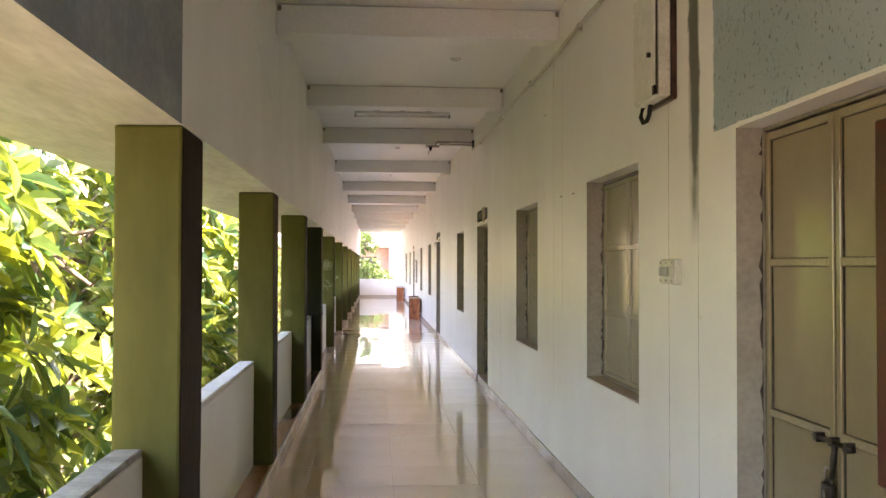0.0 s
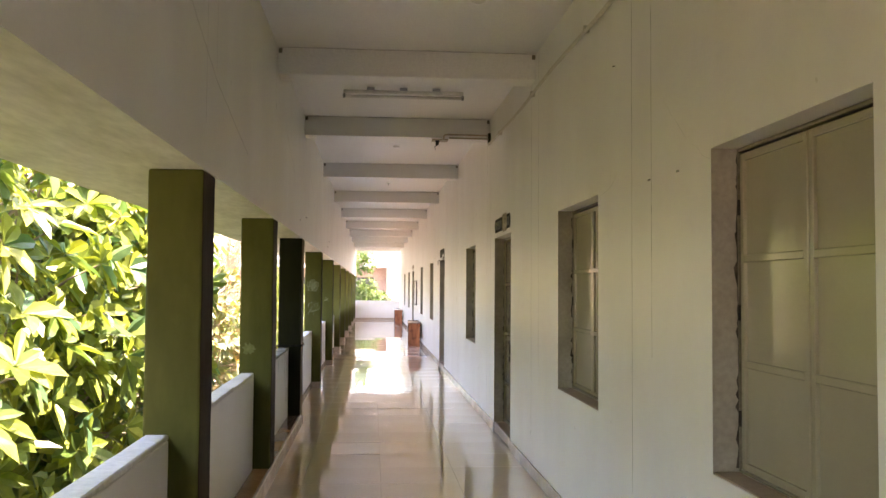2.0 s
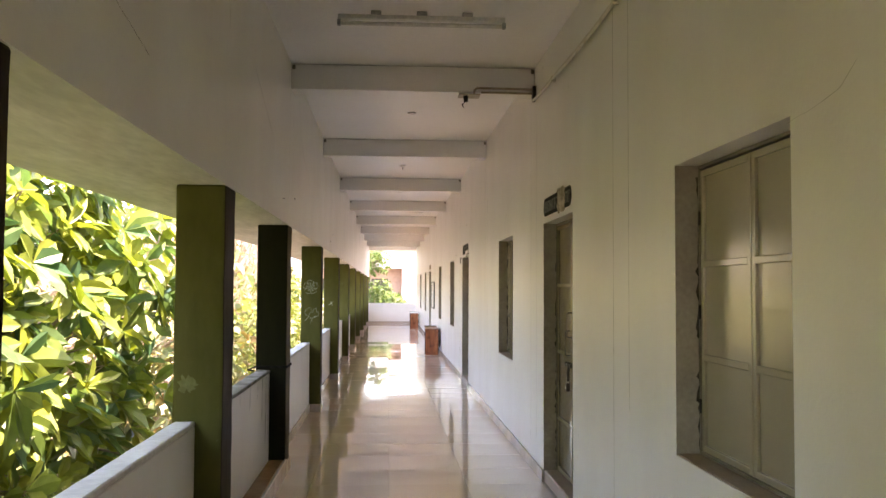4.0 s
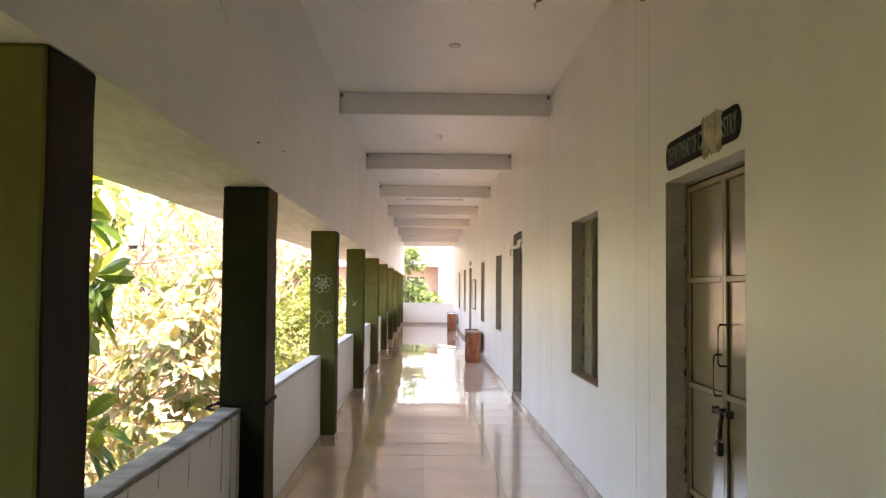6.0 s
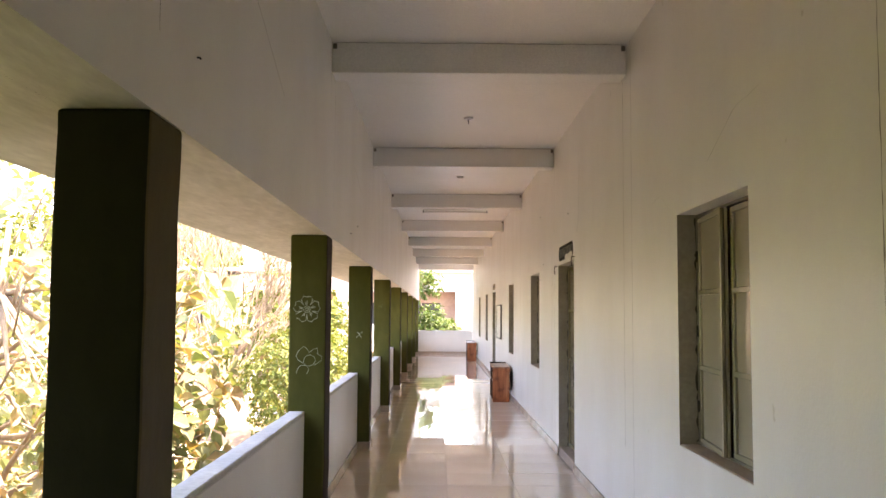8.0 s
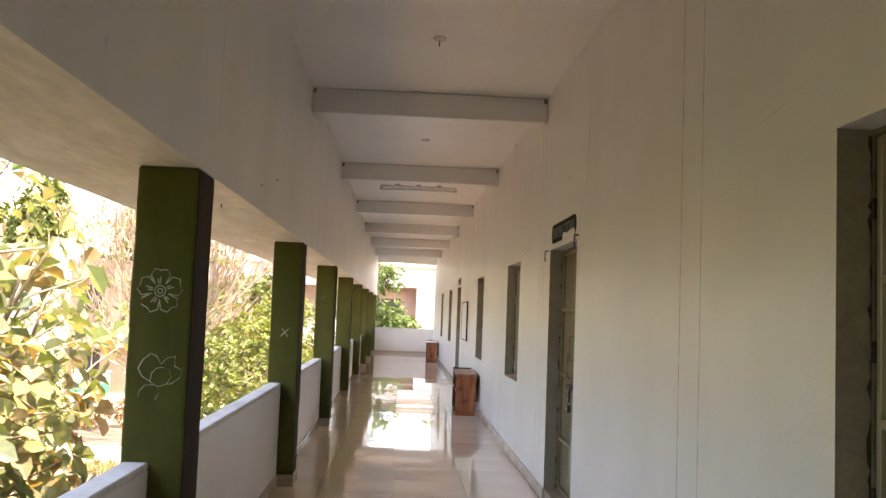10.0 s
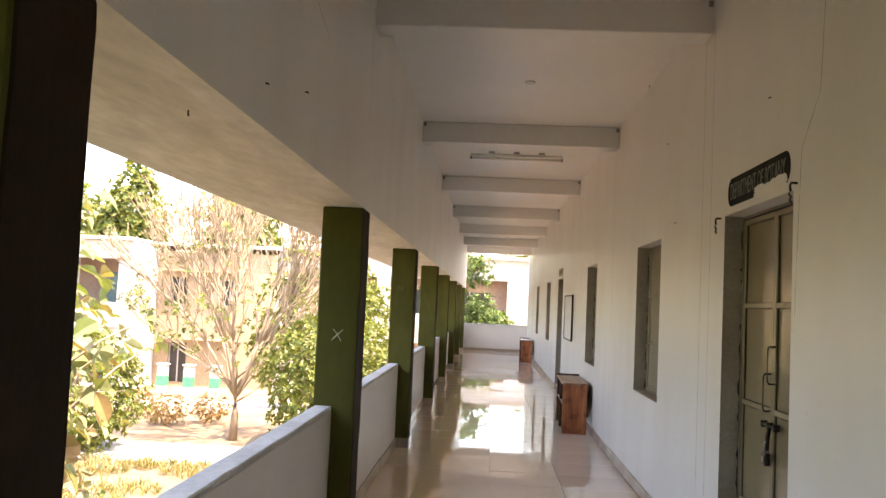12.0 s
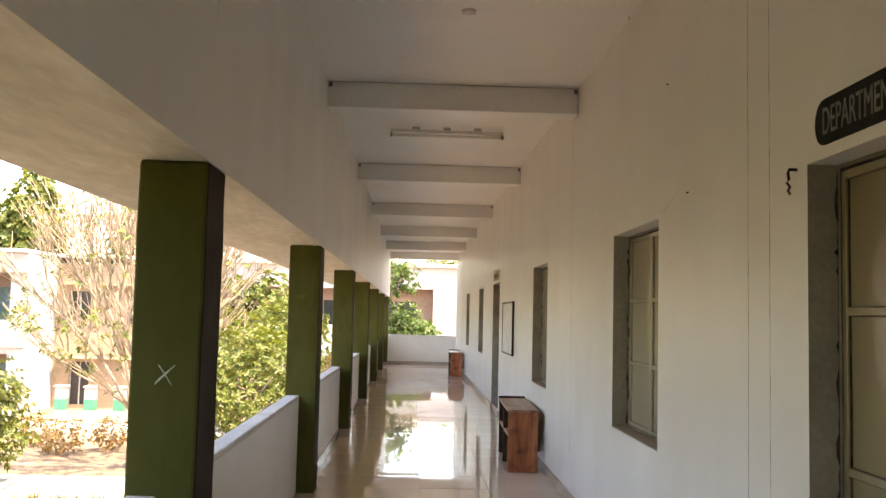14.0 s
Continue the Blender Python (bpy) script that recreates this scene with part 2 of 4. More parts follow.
PATHM = surface("pale_concrete", (0.34, 0.32, 0.295), (0.44, 0.42, 0.385), 0.6, 8, 0.9, 0.3)
HWHITE = surface("lime_wash", (0.36, 0.345, 0.33), (0.47, 0.45, 0.435), 0.5, 9, 0.85, 0.2)
HPINK = surface("pink_wash", (0.34, 0.23, 0.185), (0.42, 0.31, 0.255), 0.6, 9, 0.85, 0.2)
HBEIGE = surface("buff_wash", (0.28, 0.205, 0.135), (0.36, 0.27, 0.185), 0.6, 9, 0.85, 0.2)
# near-black colour carries the shade of unlit interiors
HDARK = surface("unlit_opening_dark", (0.015, 0.014, 0.014), (0.04, 0.036, 0.033), 2, 9, 0.4)
HTEAL = surface("teal_door_paint", (0.10, 0.19, 0.22), (0.16, 0.26, 0.29), 3, 20, 0.5)
HGREEN = surface("green_base_paint", (0.03, 0.22, 0.12), (0.05, 0.30, 0.17), 3, 20, 0.6)
LEAF_A = leafy("glossy_whorl_leaf", [(0.06, 0.11, 0.028), (0.17, 0.225, 0.04), (0.25, 0.28, 0.05), (0.06, 0.14, 0.08), (0.20, 0.245, 0.045)], 0.34, 0.38)
LEAF_B = leafy("dry_broad_leaf", [(0.10, 0.15, 0.055), (0.20, 0.215, 0.09), (0.28, 0.185, 0.09), (0.13, 0.175, 0.11), (0.25, 0.245, 0.14)], 0.6, 0.3)
LEAF_C = leafy("small_bush_leaf", [(0.06, 0.10, 0.02), (0.11, 0.135, 0.03), (0.16, 0.165, 0.04)], 0.5, 0.35)
LEAF_D = leafy("dark_tree_leaf", [(0.04, 0.085, 0.02), (0.07, 0.12, 0.03), (0.10, 0.14, 0.03)], 0.5, 0.35)
GRASS = leafy("dry_grass", [(0.12, 0.14, 0.04), (0.22, 0.19, 0.08), (0.26, 0.20, 0.11)], 0.8, 0.25)
LEAF_E = leafy("withered_leaf", [(0.22, 0.11, 0.05), (0.30, 0.19, 0.09), (0.18, 0.16, 0.06)], 0.7, 0.3)


# ---- shaping ----
def to_mesh(bm, name, mats):
    me = bpy.data.meshes.new(name)
    bm.normal_update()
    bm.to_mesh(me)
    bm.free()
    for m in mats if isinstance(mats, (list, tuple)) else (mats,):
        me.materials.append(m)
    return me


def part(name, bm, mat, parent=None, label="", at=None, smooth=False):
    """Links a bmesh as one mesh object, under a thing or part if one is given."""
    me = to_mesh(bm, name, mat)
    if smooth:
        for f in me.polygons:
            f.use_smooth = True
    ob = new(name, me)
    if at is not None:
        ob.matrix_basis = at
    if parent is not None:
        ob.parent = parent
    return tagged(ob, label)


def empty(name, m, label, category, group="", kind=""):
    ob = new(name)
    ob.empty_display_size = 0.1
    ob.matrix_basis = m
    return tagged(ob, label, category, group, kind)


def box(x0, x1, y0, y1, z0, z1, bevel=0.0, bm=None, seg=1):
    """A box, its edges bevelled; added to bm if one is given."""
    b = bmesh.new()
    vs = [b.verts.new((x, y, z)) for x in (x0, x1) for y in (y0, y1) for z in (z0, z1)]
    for f in ((0, 1, 3, 2), (4, 6, 7, 5), (0, 4, 5, 1), (2, 3, 7, 6), (0, 2, 6, 4), (1, 5, 7, 3)):
        b.faces.new([vs[i] for i in f])
    if bevel:
        bmesh.ops.bevel(b, geom=b.edges[:], offset=bevel, segments=seg, affect="EDGES", profile=0.5)
    if bm is None:
        return b
    join(bm, b)
    return bm


def join(bm, b, m=None):
    if m is not None:
        bmesh.ops.transform(b, matrix=m, verts=b.verts[:])
    table = {v: bm.verts.new(v.co) for v in b.verts}
    for f in b.faces:
        nf = bm.faces.new([table[v] for v in f.verts])
        nf.material_index, nf.smooth = f.material_index, f.smooth
    b.free()


def tube(bm, pts, radii, n=8, caps=True):
    """A tube along points with a radius at each."""
    pts = [Vector(p) for p in pts]
    rings = []
    for i, p in enumerate(pts):
        d = (pts[min(i + 1, len(pts) - 1)] - pts[max(i - 1, 0)]).normalized()
        q = d.to_track_quat("Z", "X")
        r = radii[i] if isinstance(radii, (list, tuple)) else radii
        rings.append([bm.verts.new(p + q @ Vector((r * math.cos(a), r * math.sin(a), 0))) for a in (2 * math.pi * k / n for k in range(n))])
    for a, b in zip(rings, rings[1:]):
        for k in range(n):
            f = bm.faces.new((a[k], a[(k + 1) % n], b[(k + 1) % n], b[k]))
            f.smooth = True
    if caps:
        bm.faces.new(rings[0][::-1])
        bm.faces.new(rings[-1])
    return bm


def rod(pts, radii, n=8):
    return tube(bmesh.new(), pts, radii, n)


def slab_with_openings(u0, u1, z0, z1, depth, openings, place, step=None):
    """A wall of that depth with openings (u0, u1, z0, z1) through it; place(u, d, z) gives the world point."""
    us = sorted({u0, u1, *[o[0] for o in openings], *[o[1] for o in openings]})
    zs = sorted({z0, z1, *[o[2] for o in openings], *[o[3] for o in openings]})
    solid = {}
    for i in range(len(us) - 1):
        for k in range(len(zs) - 1):
            cu, cz = (us[i] + us[i + 1]) / 2, (zs[k] + zs[k + 1]) / 2
            solid[i, k] = not any(a < cu < b and c < cz < d for a, b, c, d in openings)
    bm, cache = bmesh.new(), {}

    def v(u, d, z):
        key = (u, d, z)
        if key not in cache:
            cache[key] = bm.verts.new(place(u, d, z))
        return cache[key]
    for (i, k), s in solid.items():
        if not s:
            continue
        a, b, c, d = us[i], us[i + 1], zs[k], zs[k + 1]
        bm.faces.new((v(a, 0, c), v(b, 0, c), v(b, 0, d), v(a, 0, d)))
        bm.faces.new((v(a, depth, c), v(a, depth, d), v(b, depth, d), v(b, depth, c)))
        if not solid.get((i - 1, k)):
            bm.faces.new((v(a, 0, c), v(a, 0, d), v(a, depth, d), v(a, depth, c)))
        if not solid.get((i + 1, k)):
            bm.faces.new((v(b, 0, c), v(b, depth, c), v(b, depth, d), v(b, 0, d)))
        if not solid.get((i, k - 1)):
            bm.faces.new((v(a, 0, c), v(a, depth, c), v(b, depth, c), v(b, 0, c)))
        if not solid.get((i, k + 1)):
            bm.faces.new((v(a, 0, d), v(b, 0, d), v(b, depth, d), v(a, depth, d)))
    bmesh.ops.recalc_face_normals(bm, faces=bm.faces[:])
    return bm


def structure(name, bm, mat, label="", category=""):
    return tagged(part(name, bm, mat), label, category, "", "structure")


# ---- plan, in metres: x across, y along the veranda, floor at 0 ----
XR, XL, XP = 1.393, -0.66, -0.793          # room wall, pillar face, parapet face
Y0, YEND = -4.0, 43.1
HEAD, CEILZ, BEAMZ = 2.035, 3.39, 3.173
PILLARS = [0.15, 3.06, 6.03, 8.86, 11.65, 15.33, 19.22, 23.08, 26.98, 30.85, 34.72, 38.6, 42.45]
DOORS = [(1.94, 2.967), (10.217, 11.318), (17.845, 18.949), (29.5, 30.6)]
WINDOWS = [(4.19, 5.295), (7.0, 8.10), (13.05, 14.16), (20.75, 21.82), (24.68, 25.72), (32.62, 33.72), (36.72, 37.82)]
GROUND = -3.6

# ---- large structure ----
openings = [(a, b, 0.0, HEAD) for a, b in DOORS] + [(a, b, 0.808, 2.05) for a, b in WINDOWS]
room_wall = slab_with_openings(Y0, YEND + 0.12, 0.0, CEILZ, 0.23, openings, lambda u, d, z: (XR + d, u, z))
room_wall.normal_update()
# reveal sides facing along the wall take a darker grey than its front
for f in room_wall.faces:
    if abs(f.normal.y) > 0.7 and any(a - 0.01 < f.calc_center_median().y < b + 0.01 for a, b in DOORS + WINDOWS):
        f.material_index = 1
structure("wall_right", room_wall, (WHITE_OLD, JAMB),
          "whitewashed plaster wall of the rooms, older pale blue coat at one end", "wall")
structure("wall_room_back", box(4.8, 5.0, Y0, YEND + 0.12, 0, CEILZ), WHITE, "plain wall at the back of the rooms", "wall")
structure("wall_room_end", box(XR + 0.23, 4.8, YEND, YEND + 0.12, 0, CEILZ), WHITE, "plain white end wall of the rooms", "wall")
structure("wall_south", box(-0.9, 5.0, Y0 - 0.2, Y0, 0, CEILZ), WHITE, "plain white wall closing the veranda", "wall")
structure("floor_slab", box(-0.90, 5.0, Y0, YEND + 0.12, -0.25, -0.006), GROUT, "concrete floor slab under the tiles", "floor")
structure("ceiling", box(-0.95, 5.1, Y0 - 0.2, YEND + 0.2, CEILZ, CEILZ + 0.16), CEIL, "whitewashed concrete ceiling slab", "ceiling")
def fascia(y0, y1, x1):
    """Its underside takes SOFFIT like the sunshade, darker than the white distemper."""
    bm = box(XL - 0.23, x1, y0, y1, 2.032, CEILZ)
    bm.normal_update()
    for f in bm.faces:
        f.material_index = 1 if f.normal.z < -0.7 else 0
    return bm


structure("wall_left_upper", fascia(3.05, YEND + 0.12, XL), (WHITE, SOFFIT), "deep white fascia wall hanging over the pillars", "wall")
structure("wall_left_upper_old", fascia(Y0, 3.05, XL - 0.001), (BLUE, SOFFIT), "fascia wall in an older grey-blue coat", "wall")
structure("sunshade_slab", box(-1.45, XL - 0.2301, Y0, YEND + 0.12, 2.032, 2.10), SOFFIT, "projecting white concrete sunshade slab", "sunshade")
structure("wall_left_parapet_base", box(-0.90, -0.66, Y0, YEND + 0.12, GROUND, -0.252), HWHITE, "white outer wall of the storey below", "wall")
structure("end_parapet", box(-0.89, XR - 0.002, YEND, YEND + 0.12, -0.006, 0.868, 0.006), WHITE, "white parapet wall closing the veranda end", "parapet")
structure("end_cap", box(-0.90, XR - 0.004, YEND - 0.015, YEND + 0.135, 0.870, 0.895, 0.005), CAP, "grey cement capping on the end parapet", "trim")

# beams across the ceiling
for i, y in enumerate(PILLARS):
    structure("beam", box(XL + 0.001, XR - 0.001, y + 0.08, y + 0.31, BEAMZ, CEILZ - 0.002, 0.006), CEIL, "whitewashed concrete ceiling beam", "beam")

# pillars and the parapet walls between them
def pillar(y, depth=0.29):
    """A plastered pillar, hand-finished: its faces and arrises waver by a few millimetres."""
    bm = box(-0.907, XL, y, y + depth, -0.004, 2.0315, 0.012, seg=2)
    for z in [0.1 + 0.085 * k for k in range(23)]:
        bmesh.ops.bisect_plane(bm, geom=bm.verts[:] + bm.edges[:] + bm.faces[:], plane_co=(0, 0, z), plane_no=(0, 0, 1))
    bm.normal_update()
    # the face towards the corridor takes the second tone
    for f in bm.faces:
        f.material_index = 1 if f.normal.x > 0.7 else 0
        f.smooth = False
    for v in bm.verts:
        n = noise.noise_vector(Vector((v.co.x * 6, v.co.y * 6, v.co.z * 5))) * 0.0035 + noise.noise_vector(Vector((v.co.x * 20, v.co.y * 20, v.co.z * 21))) * 0.002
        v.co.x += n.x
        v.co.y += n.y
    return bm


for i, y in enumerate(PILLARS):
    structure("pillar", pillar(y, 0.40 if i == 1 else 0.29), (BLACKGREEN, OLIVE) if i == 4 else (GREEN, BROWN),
              "black-green pillar with an olive inner face" if i == 4 else "green oil-painted pillar with a brown inner face", "pillar")

for i, (a, b) in enumerate(zip([Y0] + [p + (0.40 if k == 1 else 0.29) for k, p in enumerate(PILLARS)], PILLARS + [YEND])):
    if b - a < 0.05:
        continue
    structure("parapet", box(-0.893, XP, a, b, -0.006, 0.822, 0.004), WHITE, "white plastered parapet wall between two pillars", "parapet")
    cap_top = box(-0.896, XP + (0.004 if i == 4 else 0.0005), a, b, 0.8225, 0.849, 0.006)
    for q in range(int((b - a) / 0.12)):
        bmesh.ops.bisect_plane(cap_top, geom=cap_top.verts[:] + cap_top.edges[:] + cap_top.faces[:], plane_co=(0, a + 0.06 + q * 0.12, 0), plane_no=(0, 1, 0))
    for v in cap_top.verts:
        if v.co.z > 0.83:
            v.co.z += (0.006 if i == 4 else 0.0025) * noise.noise(v.co * 9)
        v.co.x += (0.006 if i == 4 else 0.002) * noise.noise(v.co * 7 + Vector((5, 0, 0)))
    structure("parapet_cap", cap_top, OLDCAP if i in (1, 4) else CAP, "cracked grey cement capping of the parapet" if i in (1, 4) else "rough pale cement capping of the parapet", "trim")
structure("ledge", box(XP + 0.001, XL - 0.012, Y0, PILLARS[4] - 0.002, -0.004, 0.125, 0.004), LEDGE, "raised ledge of brown polished tile", "ledge")
structure("ledge_edge", box(XL - 0.011, XL + 0.012, Y0, PILLARS[4] + 0.03, 0.0, 0.129, 0.006), SKIRT, "pale tile edging of the raised ledge", "trim")

# ---- doors and shutters ----
XLEAF = XR + 0.105


def jagged_joint(y, z0, z1, seed):
    """Crumbled mortar line between jamb plaster and steel frame."""
    rnd = random.Random(seed)
    bm = bmesh.new()
    z, prev = z0, None
    while z < z1:
        w = 0.004 + 0.015 * rnd.random() ** 3
        pair = (bm.verts.new((XLEAF - w, y, z)), bm.verts.new((XLEAF + 0.004, y, z)))
        if prev:
            bm.faces.new((prev[0], prev[1], pair[1], pair[0]))
        prev, z = pair, z + 0.01 + 0.035 * rnd.random()
    return bm


def leaf(parent, y0, y1, z0, z1, bars, swing=0.0, hinge_far=True, name="leaf", coat=ENAMEL):
    """A sheet-steel leaf with edge stiles and flat bars welded across."""
    hinge = y1 if hinge_far else y0
    at = Matrix.Translation((XLEAF, hinge, 0)) @ pose(0, 0, 0, 0, 0, swing)
    a, b = y0 - hinge, y1 - hinge
    bm = bmesh.new()
    n, k = 6, 14
    rnd = random.Random(int(y0 * 100))
    ph = rnd.random() * 9
    g = [[bm.verts.new((0.012 + 0.0022 * noise.noise(Vector((j * 0.45 + ph, i * 0.35, ph))), a + (b - a) * i / n, z0 + (z1 - z0) * j / k)) for i in range(n + 1)] for j in range(k + 1)]
    for j in range(k):
        for i in range(n):
            f = bm.faces.new((g[j][i], g[j + 1][i], g[j + 1][i + 1], g[j][i + 1]))
            f.smooth = True
    bmesh.ops.recalc_face_normals(bm, faces=bm.faces[:])
    box(0.02, 0.034, a, b, z0, z1, 0, bm)
    lf = part(name, bm, coat, parent, at=at)
    trim = DOORTRIM if coat is DOORPAINT else coat
    for u in (a, b - 0.028):
        part("stile", box(-0.002, 0.016, u, u + 0.028, z0, z1, 0.003), coat, lf)
    rails = [z0 + 0.014, *sorted(bars), z1 - 0.014]
    for z in rails:
        part("crossbar", box(-0.003, 0.017, a + 0.029, b - 0.029, z - 0.014, z + 0.014, 0.003), trim, lf)
    # grime packed where the sheet meets its stiles and bars
    grime, seam = bmesh.new(), 0.0032
    for za, zb in zip(rails, rails[1:]):
        lo, hi = za + 0.0145, zb - 0.0145
        for u in (a + 0.0285, b - 0.0285 - seam):
            box(0.006, 0.0155, u, u + seam, lo, hi, 0, grime)
        box(0.006, 0.0155, a + 0.034, b - 0.034, lo, lo + 0.4 * seam, 0, grime)
        box(0.006, 0.0155, a + 0.034, b - 0.034, hi - 0.8 * seam, hi, 0, grime)
    if coat is DOORPAINT:
        part("weld_seam", grime, GRIME, lf, "dark grimy weld seam")
    return lf


def frame_of(name, y0, y1, z0, z1, label, category):
    bm = bmesh.new()
    x0, x1 = XLEAF - 0.004, XLEAF + 0.05
    for q in ((x0, x1, y0 + 0.001, y0 + 0.016, z0, z1), (x0, x1, y1 - 0.014, y1 - 0.001, z0, z1), (x0, x1, y0 + 0.017, y1 - 0.015, z1 - 0.016, z1 - 0.001)):
        box(*q, 0.003, bm)
    return tagged(part(name, bm, STEEL), label, category, "", "structure")


def handle(y, z, h, parent):
    """A bent-rod pull handle, upright."""
    x = -0.038
    pts = [(0.0, y, z), (x + 0.008, y, z), (x, y, z + 0.012), (x, y, z + h - 0.012), (x + 0.008, y, z + h), (0.0, y, z + h)]
    return part("door_handle", rod(pts, 0.0048, 8), DARK, parent, "tarnished bent-rod pull handle")


def padlock(y, z, s=1.0):
    """Hanging from the hasp: body, shackle, keyhole plate."""
    e = empty("padlock", pose(XLEAF - 0.028, y, z), "dark worn padlock hanging from the door bolt", "padlock", "door padlocks")
    part("body", box(-0.014, 0.014, -0.03 * s, 0.03 * s, -0.062 * s, 0.0, 0.008, seg=2), DARK, e)
    pts = [(0, -0.019 * s, -0.004), (0, -0.019 * s, 0.032), (0, -0.011, 0.048 * s), (0, 0.011, 0.048 * s), (0, 0.019 * s, 0.032), (0, 0.019 * s, -0.004)]
    part("shackle", rod(pts, 0.005, 8), BRIGHT, e, "worn steel shackle")
    part("key_plate", box(-0.017, -0.0145, -0.008, 0.008, -0.045, -0.02, 0.0008), BRIGHT, e)
    return e


def bolt_of(door, ym, z):
    """A sliding bolt across both leaves, with its staples and the hanging hasp."""
    b = part("door_bolt", rod([(XLEAF - 0.022, ym - 0.14, z), (XLEAF - 0.022, ym + 0.10, z)], 0.008, 8), DARK, door, "tarnished iron sliding bolt")
    for u in (-0.12, -0.03, 0.06):
        part("staple", box(XLEAF - 0.034, XLEAF + 0.0, ym + u, ym + u + 0.022, z - 0.016, z + 0.016, 0.004), DARK, b)
    part("hasp", rod([(XLEAF - 0.024, ym - 0.035, z), (XLEAF - 0.034, ym - 0.045, z - 0.05), (XLEAF - 0.03, ym - 0.03, z - 0.105), (XLEAF - 0.026, ym - 0.012, z - 0.12)], [0.012, 0.011, 0.01, 0.009], 8), DARK, b)
    return b


for n, (a, b) in enumerate(DOORS):
    label = ("closed cream steel double door, bolted and padlocked", "closed cream steel double door under a broken department sign",
             "closed cream steel double door under the botany sign", "closed grey-cream steel door far along the wall")[n]
    d = frame_of("door_%d" % (n + 1), a, b, 0.10, HEAD, label, "door")
    ym = (a + b) / 2
    for y0, y1, far in ((a + 0.022, ym - (0.003 if n else 0.008), False), (ym + (0.003 if n else 0.008), b - 0.024, True)):
        lf = leaf(d, y0, y1, 0.11, HEAD - 0.025, (1.545, 1.03, 0.51) if n else (1.53, 0.98, 0.5), 0, far, "door_leaf", DOORPAINT)
        if n:
            handle(y0 + 0.025 - y1 if far else y1 - 0.03 - y0, 1.03 if far else 1.165, 0.18, lf)
    bolt_of(d, ym, 0.965)
    padlock(ym - 0.005, 0.835)
    part("jamb_joint", jagged_joint(b - 0.0015, 0.11, HEAD - 0.01, n), GAP, d, "crumbled mortar joint")
    part("threshold", box(XR + 0.004, XR + 0.228, a + 0.002, b - 0.002, 0.0, 0.098, 0.008), SILL, d, "worn stone threshold")

for n, (a, b) in enumerate(WINDOWS):
    w = frame_of("window_%d" % (n + 1), a, b, 0.818, 2.05, "closed cream steel window shutters in a deep reveal" if n != 2 else "cream steel window shutters, one leaf ajar", "window")
    ym = (a + b) / 2
    bars = (0.83 + 1.19 / 3, 0.83 + 2.38 / 3)
    leaf(w, a + 0.022, ym - 0.005, 0.83, 2.025, bars, 0, False, "shutter")
    leaf(w, ym + 0.005, b - 0.025, 0.83, 2.025, bars, -5 if n == 2 else 0, True, "shutter")
    part("bottom_rail", box(XLEAF - 0.004, XLEAF + 0.05, a + 0.017, b - 0.015, 0.8165, 0.829, 0.002), STEEL, w)
    part("window_sill", box(XR + 0.003, XLEAF - 0.005, a + 0.002, b - 0.002, 0.8085, 0.8165, 0.002), SILL, w, "brown stone sill")
    part("jamb_joint", jagged_joint(b - 0.0015, 0.83, 2.04, 20 + n), GAP, w, "crumbled mortar joint")
    # hinge lumps on the far jamb
    for z in (1.02, 1.42, 1.82):
        part("hinge", rod([(XLEAF - 0.006, b - 0.022, z - 0.03), (XLEAF - 0.006, b - 0.022, z + 0.03)], 0.007, 6), DARK, w)


# ---- painted signs ----
def rounded_plate(y_left, y_right, z0, z1, x, cut=None):
    """A flat plate on the room wall with round ends; cut: notches along its lower edge (from, to, height)."""
    bm = bmesh.new()
    r, c = (z1 - z0) / 2, []
    for k in range(9):
        t = math.pi / 2 + math.pi * k / 8
        c.append((y_left - r * 0.85 - math.cos(t) * r * 0.85, (z0 + z1) / 2 + math.sin(t) * r))
    for k in range(9):
        t = -math.pi / 2 + math.pi * k / 8
        c.append((y_right + r * 0.85 - math.cos(t) * r * 0.85, (z0 + z1) / 2 + math.sin(t) * r))
    f = bm.faces.new([bm.verts.new((x, y, z)) for y, z in c])
    g = bmesh.ops.extrude_face_region(bm, geom=[f])
    bmesh.ops.translate(bm, verts=[v for v in g["geom"] if isinstance(v, bmesh.types.BMVert)], vec=(0.003, 0, 0))
    bmesh.ops.recalc_face_normals(bm, faces=bm.faces[:])
    return bm


def lettering(text, width, height, at, mat, parent, name="lettering", label="", shear=0.0):
    cu = bpy.data.curves.new(name, "FONT")
    cu.body, cu.size, cu.extrude, cu.shear = text, 1.0, 0.004, shear
    ob = new(name, cu)
    bpy.context.view_layer.update()
    me = bpy.data.meshes.new_from_object(ob.evaluated_get(bpy.context.evaluated_depsgraph_get()))
    bpy.data.objects.remove(ob)
    co = np.empty(len(me.vertices) * 3)
    me.vertices.foreach_get("co", co)
    co = co.reshape(-1, 3)
    lo, hi = co.min(0), co.max(0)
    co[:, 0] = (co[:, 0] - lo[0]) / (hi[0] - lo[0]) * width
    co[:, 1] = (co[:, 1] - lo[1]) / (hi[1] - lo[1]) * height
    co[:, 2] *= 0.25
    me.vertices.foreach_set("co", co.reshape(-1))
    me.materials.clear()
    me.materials.append(mat)
    o = new(name, me)
    o.matrix_basis = at
    o.parent = parent
    return tagged(o, label)


def on_wall(x, y, z, tilt=0.0):
    """Local x runs along the wall towards the veranda's start, local y up."""
    return Matrix.Translation((x, y, z)) @ Matrix(((0, 0, -1, 0), (-1, 0, 0, 0), (0, 1, 0, 0), (0, 0, 0, 1))) @ pose(0, 0, 0, 0, 0, tilt)


